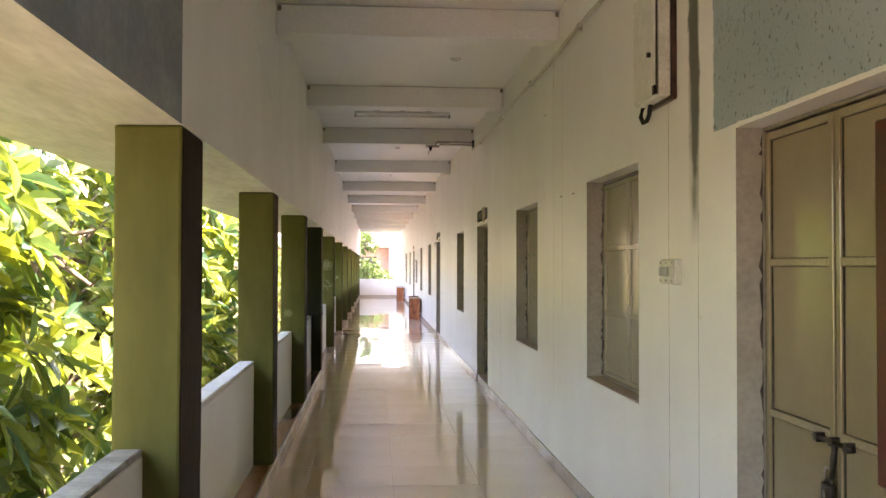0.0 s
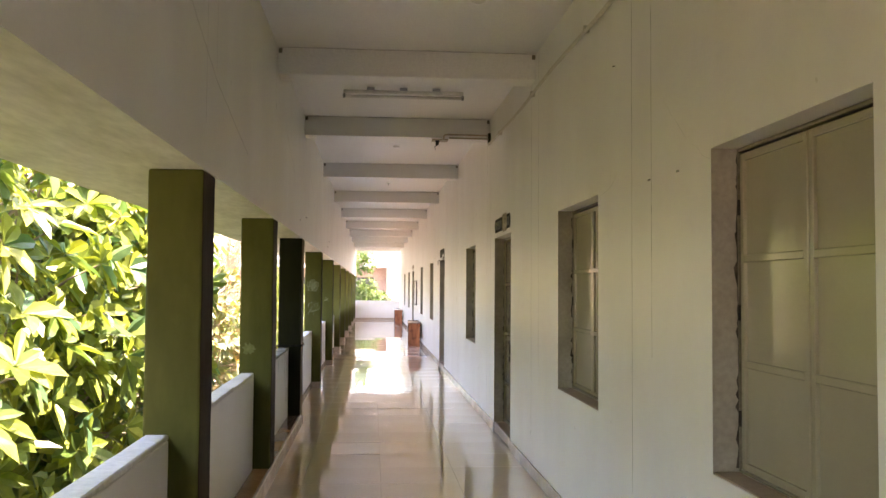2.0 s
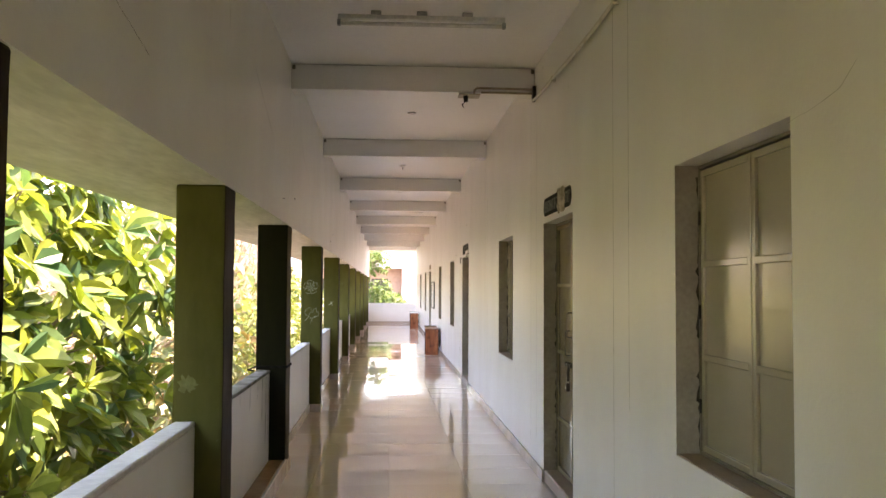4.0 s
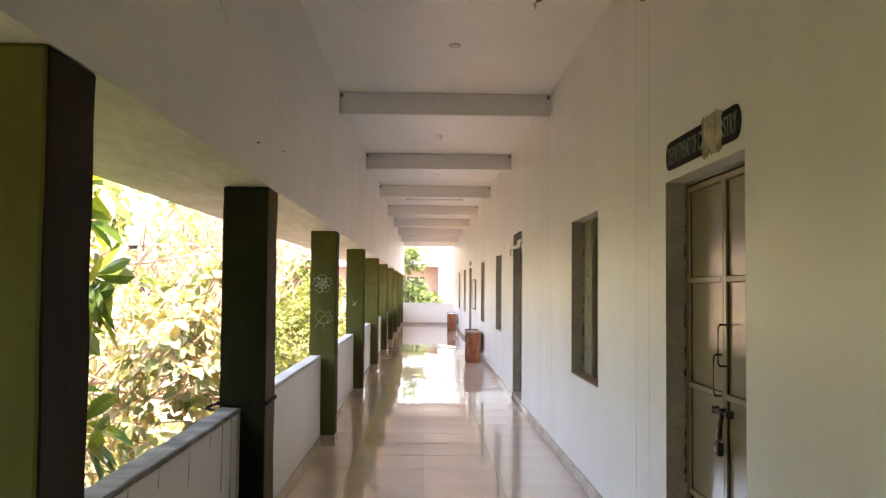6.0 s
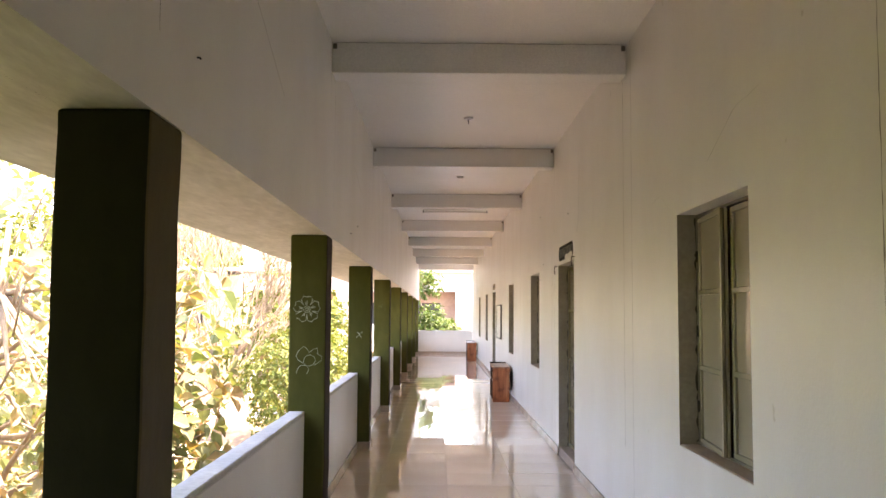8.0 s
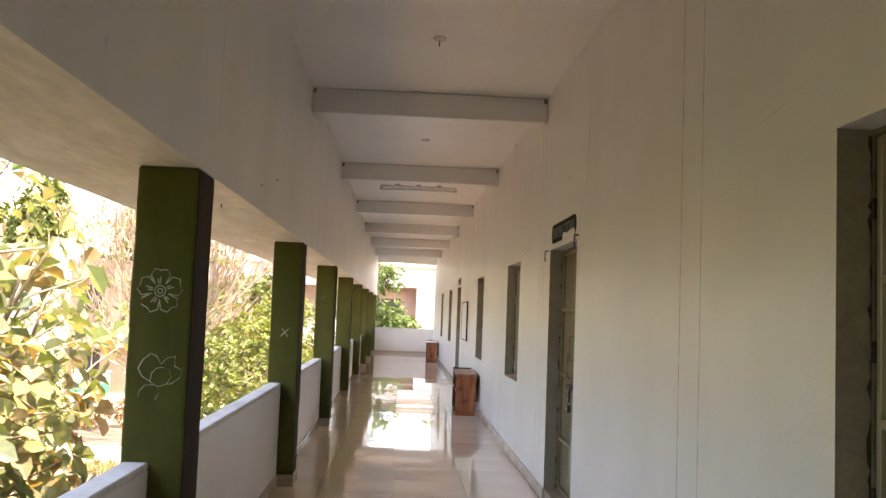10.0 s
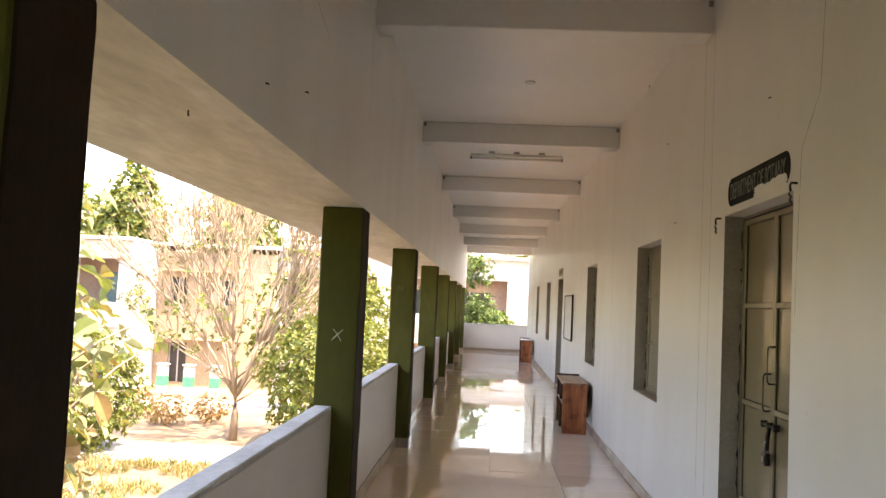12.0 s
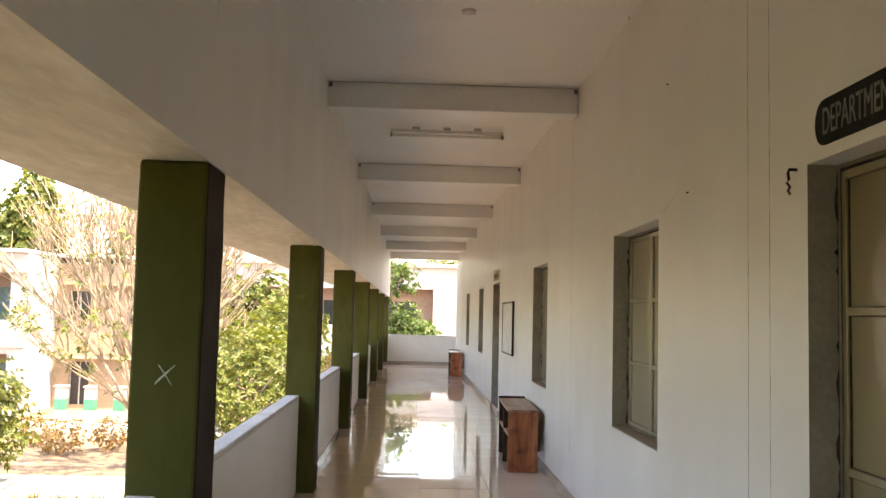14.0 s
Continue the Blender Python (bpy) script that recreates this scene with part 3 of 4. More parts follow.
def rough_patch(pts_y, z0, z1, x, seed, depth=0.006):
    """A ragged scab of broken plaster on the wall."""
    rnd = random.Random(seed)
    bm = bmesh.new()
    ny, nz = 14, 9
    a, b = pts_y
    g = []
    for j in range(nz + 1):
        row = []
        for i in range(ny + 1):
            edge = i in (0, ny) or j in (0, nz)
            row.append(bm.verts.new((x - (0.0 if edge else depth * rnd.random()), a + (b - a) * (i / ny) + 0.012 * rnd.uniform(-1, 1), z0 + (z1 - z0) * (j / nz) + 0.012 * rnd.uniform(-1, 1))))
        g.append(row)
    for j in range(nz):
        for i in range(ny):
            bm.faces.new((g[j][i], g[j][i + 1], g[j + 1][i + 1], g[j + 1][i]))
    bmesh.ops.recalc_face_normals(bm, faces=bm.faces[:])
    return bm


def sign(y_left, y_right, z0, z1, label):
    return tagged(part("door_sign", rounded_plate(y_left, y_right, z0, z1, XR - 0.0035), BLACK), label, "sign", "department signs")


s1 = sign(11.30, 10.245, 2.085, 2.225, "black painted department sign, its middle broken away")
lettering("DEPARTMENT OF C", 0.52, 0.085, on_wall(XR - 0.0045, 11.255, 2.112), LETTER, s1, label="faded white hand lettering")
lettering("STRY", 0.15, 0.085, on_wall(XR - 0.0045, 10.44, 2.112), LETTER, s1, label="faded white hand lettering")
part("broken_patch", rough_patch((10.46, 10.72), 2.07, 2.24, XR - 0.0045, 3, 0.012), RAW, s1, "bare broken plaster patch")
s2 = sign(18.885, 17.885, 2.075, 2.225, "black painted botany department sign with white letters")
lettering("DEPARTMENT OF BOTANY", 0.88, 0.088, on_wall(XR - 0.0045, 18.825, 2.108), LETTER, s2, label="faded white hand lettering")
part("broken_patch", rough_patch((17.92, 18.40), 2.06, 2.122, XR - 0.0052, 5, 0.006), WHITE, s2, "whitewash over the lower edge")
s3 = sign(30.55, 29.6, 2.08, 2.22, "faded grey painted sign over a far door")
s3.data.materials[0] = RAW
part("lettering", box(XR - 0.006, XR - 0.004, 29.75, 30.4, 2.12, 2.18), CRACK, s3)

# iron hooks beside the botany door
for y, z in ((19.03, 2.03), (17.80, 2.06)):
    hk = tagged(part("wall_hook", rod([(XR, y, z), (XR - 0.026, y, z), (XR - 0.03, y + 0.003, z - 0.012), (XR - 0.028, y, z - 0.034), (XR - 0.034, y + 0.004, z - 0.046), (XR - 0.026, y - 0.003, z - 0.060), (XR - 0.030, y + 0.004, z - 0.074), (XR - 0.024, y, z - 0.086)], 0.0055, 6), DARK),
                "rusty iron hook in the door jamb", "hook", "door hooks")

# ---- electrical fittings ----
fb = empty("fuse_box", pose(XR, 3.82, 2.27), "white metal fuse box with rusty edges high on the wall", "fuse box")
part("back_board", box(-0.022, -0.001, -0.215, 0.155, -0.005, 0.56, 0.003), WOODDARK, fb, "dark wooden back board")
part("body", box(-0.085, -0.023, -0.20, 0.135, 0.012, 0.53, 0.006), PLASTIC, fb)
part("lid", box(-0.097, -0.086, -0.19, 0.13, 0.02, 0.52, 0.004), PLASTIC, fb)
part("knob", rod([(-0.096, -0.13, 0.21), (-0.112, -0.13, 0.21)], 0.012, 10), DARK, fb)
part("clip", box(-0.101, -0.088, -0.197, -0.165, 0.02, 0.06, 0.002), DARK, fb)
part("edge_strip", box(-0.092, -0.086, -0.205, -0.191, 0.02, 0.52, 0.001), DARK, fb, "rust-dark edge")
part("cable_loop", rod([(-0.05, 0.13, 0.015), (-0.06, 0.135, -0.03), (-0.055, 0.11, -0.062), (-0.05, 0.07, -0.06), (-0.045, 0.045, -0.03), (-0.045, 0.03, 0.014)], 0.011, 8), RUBBER, fb, "black cable loop")

sb = empty("switchboard", pose(XR, 3.642, 1.435), "yellowed plastic switchboard with a row of switches", "switchboard")
part("box", box(-0.036, -0.001, -0.093, 0.093, 0.0, 0.112, 0.005, seg=2), PLASTIC, sb)
part("plate", box(-0.042, -0.037, -0.089, 0.089, 0.005, 0.107, 0.003), PLASTIC, sb)
for i in range(6):
    y = 0.072 - i * 0.020
    part("switch", box(-0.050, -0.0425, y - 0.008, y + 0.008, 0.037, 0.078, 0.003), GREYPL, sb)
part("socket", box(-0.046, -0.0425, -0.080, -0.046, 0.034, 0.082, 0.004), PLASTIC, sb)
for y in (-0.075, 0.0, 0.075):
    for z in (0.016, 0.096):
        part("screw", rod([(-0.042, y, z), (-0.0445, y, z)], 0.004, 6), DARK, sb)

# surface conduit high along the wall, with saddles, and the pipe across the beam
pts = [(XR - 0.022, 4.6 + i * 0.6, 3.075 + 0.012 * math.sin(i * 1.3)) for i in range(12)] + [(XR - 0.022, 11.62, 3.10), (XR - 0.022, 11.70, 3.11)]
cd = tagged(part("conduit_pipe", rod(pts, 0.0125, 8), PVC), "thin white conduit pipe along the wall top", "pipe")
for y in (5.4, 7.2, 9.0, 10.8):
    part("saddle", box(XR - 0.037, XR - 0.0005, y, y + 0.02, 3.055, 3.10, 0.003), PVC, cd)
bp = tagged(part("beam_pipe", rod([(XR - 0.02, 11.70, 3.20), (0.90, 11.70, 3.205), (0.875, 11.70, 3.19), (0.87, 11.70, 3.15)], 0.010, 8), GRUBBY), "conduit pipe along the beam to a dead lamp holder", "pipe")
part("second_pipe", rod([(XR - 0.02, 11.705, 3.165), (0.93, 11.705, 3.168)], 0.009, 8), GRUBBY, bp)
part("end_box", box(XR - 0.03, XR - 0.001, 11.66, 11.73, 3.10, 3.225, 0.004), DARK, bp, "dark junction box")
part("lamp_plate", box(0.74, 0.92, 11.66, 11.80, 3.135, 3.15, 0.004), GRUBBY, bp)
part("lamp_holder", rod([(0.80, 11.70, 3.135), (0.80, 11.70, 3.085)], [0.022, 0.017], 10), DARK, bp, "dark lamp holder")
part("wire_end", rod([(0.80, 11.70, 3.09), (0.77, 11.69, 3.06), (0.78, 11.68, 3.03)], 0.003, 5), RUBBER, bp)


def tube_light(y):
    e = empty("tube_light", pose(0.375, y, CEILZ), "unlit fluorescent tube batten fixed under the ceiling", "lamp", "tube lights")
    for x in (-0.31, 0.0, 0.31):
        part("spacer", box(x - 0.035, x + 0.035, -0.02, 0.02, -0.03, -0.001, 0.004), GREYPL, e)
    part("batten", box(-0.565, 0.565, -0.022, 0.022, -0.062, -0.031, 0.004), PLASTIC, e)
    for x in (-0.56, 0.56):
        part("lamp_holder", box(x - 0.012, x + 0.012, -0.018, 0.018, -0.106, -0.063, 0.005), GREYPL, e)
    part("tube", rod([(-0.545, 0, -0.088), (0.545, 0, -0.088)], 0.014, 12), TUBE, e, "unlit white glass tube")
    return e


for y in (10.28, 24.84):
    tube_light(y)


def ceiling_rose(x, y):
    e = empty("ceiling_rose", pose(x, y, CEILZ), "small round ceiling rose with a cut wire", "ceiling rose", "ceiling roses")
    part("plate", rod([(0, 0, -0.001), (0, 0, -0.012), (0, 0, -0.02)], [0.045, 0.045, 0.03], 14), TUBE, e)
    if x < 0.38 and y < 20:
        part("hook", rod([(0, 0, -0.02), (0.0, 0.012, -0.04), (0.0, 0.0, -0.06), (0.0, -0.012, -0.045)], 0.005, 6), DARK, e)


for x, y in ((0.37, 17.75), (0.77, 7.66), (0.40, 13.7), (0.38, 21.4)):
    ceiling_rose(x, y)


# ---- chalk drawings on the pillars ----
def chalk_mark(name, strokes, y, label, width=0.0026):
    bm = bmesh.new()
    for s in strokes:
        tube(bm, [(x, y - 0.0012, z) for x, z in s], width, 5)
    return tagged(part(name, bm, CHALK), label, "drawing", "chalk drawings")


def ring(cx, cz, r, n=14):
    return [(cx + r * math.cos(2 * math.pi * k / n), cz + r * math.sin(2 * math.pi * k / n)) for k in range(n + 1)]


cx, cz = -0.789, 1.527
petals = []
for k in range(5):
    t0 = math.pi / 2 + k * 2 * math.pi / 5
    petals.append([(cx + r * math.cos(t0 + d), cz + r * math.sin(t0 + d)) for r, d in ((0.035, -0.62), (0.075, -0.55), (0.09, -0.25), (0.082, 0.0), (0.092, 0.25), (0.075, 0.55), (0.035, 0.62))])
    petals.append([(cx + r * math.cos(t0), cz + r * math.sin(t0)) for r in (0.03, 0.058)])
    petals.append([(cx + r * math.cos(t0 + 0.22), cz + r * math.sin(t0 + 0.22)) for r in (0.03, 0.05)])
chalk_mark("flower_drawing", petals + [ring(cx, cz, 0.022), ring(cx, cz, 0.010, 9)], 15.33, "chalk flower drawn on a green pillar")
cx, cz = -0.772, 1.205
lotus = [[(cx - 0.085, cz + 0.012), (cx - 0.068, cz + 0.045), (cx - 0.038, cz + 0.072), (cx - 0.014, cz + 0.062), (cx + 0.004, cz + 0.030), (cx + 0.026, cz + 0.055), (cx + 0.060, cz + 0.064), (cx + 0.058, cz + 0.024)],
         [(cx - 0.085, cz + 0.012), (cx - 0.070, cz - 0.018), (cx - 0.036, cz - 0.038), (cx - 0.012, cz - 0.056)],
         [(cx - 0.036, cz - 0.038), (cx - 0.030, cz - 0.006), (cx - 0.012, cz + 0.014), (cx + 0.014, cz + 0.018), (cx + 0.038, cz + 0.006), (cx + 0.047, cz - 0.020), (cx + 0.032, cz - 0.044), (cx + 0.008, cz - 0.057), (cx - 0.012, cz - 0.056)],
         [(cx + 0.058, cz + 0.024), (cx + 0.088, cz + 0.010), (cx + 0.082, cz - 0.020), (cx + 0.050, cz - 0.044), (cx + 0.030, cz - 0.050)],
         [(cx - 0.020, cz - 0.052), (cx - 0.054, cz - 0.054), (cx - 0.074, cz - 0.078), (cx - 0.080, cz - 0.106)],
         [(cx - 0.004, cz - 0.062), (cx + 0.002, cz - 0.082), (cx - 0.012, cz - 0.110)]]
chalk_mark("lotus_drawing", lotus, 15.33, "chalk lotus outline on a green pillar", 0.0017)
chalk_mark("cross_mark", [[(-0.815, 1.235), (-0.782, 1.268), (-0.748, 1.302)], [(-0.805, 1.302), (-0.78, 1.268), (-0.757, 1.232)], [(-0.812, 1.242), (-0.778, 1.276), (-0.752, 1.298)]], 19.22, "chalk cross on a green pillar")
nf = empty("chalk_letters", pose(-0.83, 23.078, 1.60), "chalk letters scratched on a green pillar", "drawing", "chalk drawings")
lettering("nf", 0.06, 0.05, pose(0, 0, 0, 90, 0, 0), RUBBED, nf)
for k, (y, x, z) in enumerate(((8.86, -0.83, 1.03),)):
    rs = random.Random(k)
    bm = bmesh.new()
    hub = bm.verts.new((x, y - 0.0012, z))
    rim = [bm.verts.new((x + 0.055 * rs.uniform(0.45, 1.1) * math.cos(q * 0.2618), y - 0.0012, z + 0.05 * rs.uniform(0.3, 1.2) * math.sin(q * 0.2618))) for q in range(24)]
    for q in range(24):
        bm.faces.new((hub, rim[(q + 1) % 24], rim[q]))
    bmesh.ops.recalc_face_normals(bm, faces=bm.faces[:])
    tagged(part("chalk_smudge", bm, RUBBED), "pale rubbed patch on a green pillar", "smudge", "pillar smudges")

# black strap tied round a pillar
yb = PILLARS[4]
st = bmesh.new()
box(-0.918, XL + 0.010, yb - 0.012, yb - 0.002, 0.862, 0.884, 0.003, st)
box(XL + 0.001, XL + 0.011, yb - 0.002, yb + 0.30, 0.862, 0.884, 0.003, st)
box(-0.918, XL + 0.010, yb + 0.291, yb + 0.301, 0.862, 0.884, 0.003, st)
strap = tagged(part("strap", st, RUBBER), "black strap tied round a dark green pillar", "strap")
part("loose_end", rod([(-0.90, yb - 0.01, 0.872), (-0.93, yb - 0.04, 0.868), (-0.955, yb - 0.09, 0.858), (-0.90, yb - 0.15, 0.856)], 0.007, 6), RUBBER, strap)


# ---- benches and boards ----
def bench_desk(y, tilt, label):
    e = empty("bench_desk", pose(1.185, y, 0, 0, 0, tilt), label, "desk", "bench desks")
    w, l, h = 0.145, 1.27, 0.60
    for yy in (0.0, 0.62, l - 0.03):
        # inner panels use the dark plank: their shade is put into the colour
        part("end_panel", box(-w, w, yy, yy + 0.03, 0.0, h - 0.024, 0.004), WOOD if yy == 0.0 else WOODDARK, e)
    part("top", box(-w - 0.008, w + 0.008, -0.006, l + 0.006, h - 0.0235, h, 0.004), WOODTOP, e, "pale worn plank top")
    # two dark strips along the wall side, under the top and lower down
    part("top_strip", box(w + 0.001, w + 0.022, 0.02, l, h - 0.10, h - 0.025, 0.004), WOODDARK, e, "dark strip on the wall side")
    part("low_strip", box(w + 0.001, w + 0.022, 0.02, l, 0.20, 0.34, 0.004), WOODDARK, e, "dark strip on the wall side")
    part("back_edge", box(-w - 0.004, w, l + 0.007, l + 0.025, h - 0.06, h + 0.022, 0.003), WOODDARK, e)
    for y0, y1 in ((0.031, 0.619), (0.651, l - 0.031)):
        part("shelf", box(-w + 0.004, w - 0.004, y0, y1, 0.33, 0.35, 0.003), WOODTOP, e, "pale plank shelf")
        part("back_panel", box(w - 0.014, w - 0.002, y0, y1, 0.352, h - 0.03, 0.002), WOODDARK, e)
    return e


bench_desk(24.74, -1.4, "red-brown wooden bench desk standing along the wall")
bench_desk(38.15, 0, "red-brown wooden bench desk far along the wall")

nb = empty("framed_board", pose(XR - 0.002, 28.12, 1.0), "framed glazed notice board hung on the white wall", "notice board")
part("sheet", box(-0.02, -0.008, -0.62, 0.62, 0.02, 0.69), PAPER, nb, "pale paper under glass")
for q in ((-0.64, -0.62, 0.0, 0.71), (0.62, 0.64, 0.0, 0.71)):
    part("frame", box(-0.028, -0.004, q[0], q[1], q[2], q[3], 0.003), DARK, nb, "thin dark metal frame")
for z in (0.0, 0.692):
    part("frame", box(-0.027, -0.005, -0.619, 0.619, z, z + 0.018, 0.003), DARK, nb, "thin dark metal frame")

rb = empty("notice_board", pose(XR, 1.40, 0.98), "dark red framed notice board standing off the wall", "notice board")
part("backing", box(-0.085, -0.002, -0.47, 0.47, 0.0, 0.89), WOODDARK, rb)
for q in ((-0.48, -0.42, -0.01, 0.90), (0.42, 0.48, -0.01, 0.90)):
    part("frame", box(-0.10, -0.086, q[0], q[1], q[2], q[3], 0.004), RED, rb, "dark red frame")
for z in (-0.01, 0.84):
    part("frame", box(-0.10, -0.086, -0.419, 0.419, z, z + 0.06, 0.004), RED, rb, "dark red frame")


# ---- fine cracks in the plaster ----
def crack(pts, x, width, seed):
    rnd = random.Random(seed)
    bm, prev = bmesh.new(), None
    for (ya, za), (yb_, zb) in zip(pts, pts[1:]):
        n = max(2, int(math.hypot(yb_ - ya, zb - za) / 0.04))
        for i in range(n + 1):
            u = i / n
            y, z = ya + (yb_ - ya) * u + rnd.uniform(-1, 1) * 0.002, za + (zb - za) * u + rnd.uniform(-1, 1) * 0.002
            w = width * rnd.uniform(0.25, 1.0)
            pair = (bm.verts.new((x, y - w, z - w * 0.4)), bm.verts.new((x, y + w, z + w * 0.4)))
            if prev:
                bm.faces.new((prev[0], prev[1], pair[1], pair[0]))
            prev = pair
    return bm


for k, (y, z0) in enumerate(((6.33, 0.5), (6.02, 1.19), (9.14, 0.3), (8.83, 0.9), (11.93, 0.2), (11.64, 0.3), (15.54, 0.6), (15.28, 0.3), (19.47, 0.25), (19.26, 0.2), (23.35, 0.4), (27.2, 0.5), (3.72, 0.3), (3.35, 0.3))):
    structure("plaster_crack", crack([(y, z0), (y + 0.004, 3.38)], XR - 0.0012, 0.0032, k), CRACK, "hairline crack beside a buried column", "crack")
for k, pts in enumerate((((5.286, 2.007), (5.38, 2.036), (5.43, 2.073), (5.50, 2.098)), ((5.53, 2.11), (5.66, 2.21), (5.85, 2.354)), ((7.018, 2.032), (6.9, 2.041), (6.70, 2.066), (6.61, 2.126)), ((14.25, 2.06), (14.5, 2.2), (14.7, 2.18)), ((8.15, 2.07), (8.6, 2.25)), ((17.5, 2.9), (17.55, 2.4), (17.75, 2.2), (17.78, 1.85), (17.80, 1.5)), ((12.9, 0.80), (12.7, 0.62), (12.66, 0.4)), ((21.9, 2.06), (22.3, 2.2)), ((13.6, 2.25), (13.2, 2.42), (12.9, 2.44)), ((20.7, 2.06), (20.4, 2.15)))):
    structure("plaster_crack", crack(pts, XR - 0.0012, 0.0028 if k in (0, 5) else 0.0014, 50 + k), CRACK, "branching crack in the wall plaster", "crack")
for k, y in enumerate((6.05, 6.3, 8.9, 11.7, 11.95, 15.4, 15.65, 19.25, 19.5, 23.1)):
    structure("plaster_crack", crack([(y, 2.25 + 0.3 * (k % 3)), (y + 0.004, 3.38)], XL + 0.0012, 0.002, 80 + k), CRACK, "hairline crack in the fascia plaster", "crack")
for k, (ya, za, yb_, zb) in enumerate(((5.0, 2.9, 6.3, 2.5), (6.3, 2.5, 7.4, 2.3), (9.8, 2.85, 10.6, 2.6), (12.6, 2.9, 13.6, 2.55), (17.2, 2.8, 17.9, 2.65))):
    structure("plaster_crack", crack([(ya, za), (yb_, zb)], XL + 0.0012, 0.003, 100 + k), CRACK, "slanting crack in the fascia plaster", "crack")
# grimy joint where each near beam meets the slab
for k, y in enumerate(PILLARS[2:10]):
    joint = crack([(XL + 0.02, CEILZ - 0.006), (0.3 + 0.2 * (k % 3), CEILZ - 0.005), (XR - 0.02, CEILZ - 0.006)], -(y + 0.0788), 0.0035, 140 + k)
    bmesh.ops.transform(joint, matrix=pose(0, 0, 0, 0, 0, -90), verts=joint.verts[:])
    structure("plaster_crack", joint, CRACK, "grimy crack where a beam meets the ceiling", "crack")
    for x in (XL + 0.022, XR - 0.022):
        structure("beam_stain", box(x - 0.014, x + 0.014, y + 0.0770, y + 0.0796, CEILZ - 0.05, CEILZ - 0.012, 0.001), CRACK, "small dark dirt mark at the beam end", "stain")
# dark cracks down the stained parapet beside the strapped pillar
for k, (y, z0) in enumerate(((11.58, 0.35), (11.42, 0.3), (11.22, 0.5), (10.98, 0.70), (10.62, 0.66), (10.2, 0.75), (9.85, 0.72), (9.5, 0.77))):
    structure("plaster_crack", crack([(y, z0), (y + 0.02, 0.822)], XP + 0.0012, 0.011 if k < 3 else 0.006, 120 + k), GAP, "dark crack down the parapet plaster", "crack")


# rusty nails in walls, fascia and ceiling
for x, y, z in ((1.38, 21.4, 3.39), (-0.66, 16.84, 2.18), (-0.66, 17.45, 2.3), (1.393, 18.18, 2.52), (-0.83, 16.61, 2.032), (-0.66, 11.28, 2.21), (-0.66, 12.07, 2.29), (1.393, 6.04, 2.02), (1.393, 5.65, 2.01), (1.393, 20.57, 2.74), (1.393, 20.23, 2.12), (1.393, 6.64, 2.71)):
    if z > 3.3 or x < -0.7:
        ends = [(x, y, z + 0.008), (x, y, z - 0.012), (x + 0.003, y - 0.002, z - 0.018)]
    else:
        s = -1 if x > 0 else 1
        ends = [(x - 0.008 * s, y, z), (x + 0.009 * s, y, z - 0.001), (x + 0.012 * s, y, z - 0.006)]
    tagged(part("nail", rod(ends, 0.0032, 6), DARK), "rusty bent nail stuck in the plaster", "nail", "old nails")

# ---- grounds ----
def sheet(x0, x1, y0, y1, z, nx, ny, rough):
    bm = bmesh.new()
    g = [[bm.verts.new((x0 + (x1 - x0) * i / nx, y0 + (y1 - y0) * j / ny, 0)) for i in range(nx + 1)] for j in range(ny + 1)]
    for row in g:
        for v in row:
            v.co.z = z + rough * noise.noise(v.co * 0.15)
    for j in range(ny):
        for i in range(nx):
            bm.faces.new((g[j][i], g[j][i + 1], g[j + 1][i + 1], g[j + 1][i]))
    return bm


structure("ground", sheet(-900, 900, -700, 1100, GROUND, 300, 300, 0.06), SAND, "dry sandy earth with patches of dead grass", "ground")
structure("path", box(-60, -1.5, 40.0, 43.2, GROUND - 0.1, GROUND + 0.07, 0.02), PATHM, "pale concrete path across the court", "path")
structure("road", box(-60, 30, 52.5, 55.5, GROUND - 0.1, GROUND + 0.07, 0.02), PATHM, "pale dusty road before the far wing", "road")


# ---- far wing of the building ----
def facing(y):
    return lambda u, d, z: (u, y + d, z)


house = empty("far_wing", pose(0, 0, 0), "two-storey white and pink college wing across the court", "building")
ops_a = [(-20.9, -18.75, 0.8, 3.0), (-20.9, -18.75, -3.3, -0.75), (-26.5, -22.4, 0.8, 3.0), (-26.5, -22.4, -3.3, -0.75), (-32.5, -28.0, 0.8, 3.0), (-32.5, -28.0, -3.3, -0.75)]
part("front_wall", slab_with_openings(-44, -18.0, GROUND - 0.2, 3.95, 0.3, ops_a, facing(58)), HWHITE, house, "white front wall")
part("back_wall", slab_with_openings(-44, -18.33, GROUND - 0.2, 3.9, 0.2, [(-20.3, -19.7, 0.55, 2.4), (-24.5, -23.7, 0.55, 2.4), (-20.4, -19.5, -3.4, -1.3), (-30.5, -29.6, 0.55, 2.4)], facing(60.2)), HPINK, house, "pink veranda wall")
part("veranda_floor", box(-44, -18.33, 58.303, 60.197, -0.35, 0.0), HWHITE, house)
part("side_wall", box(-18.32, -18.02, 58.303, 64, GROUND - 0.2, 3.94), HWHITE, house)
ops_b = [(-17.4, -16.3, 0.85, 2.3), (-14.4, -13.6, 0.85, 2.2), (-17.2, -16.2, -3.4, -1.25)]
part("buff_wall", slab_with_openings(-18.01, -11.51, GROUND - 0.2, 3.7, 0.3, ops_b, facing(61.5)), HBEIGE, house, "buff washed wall")
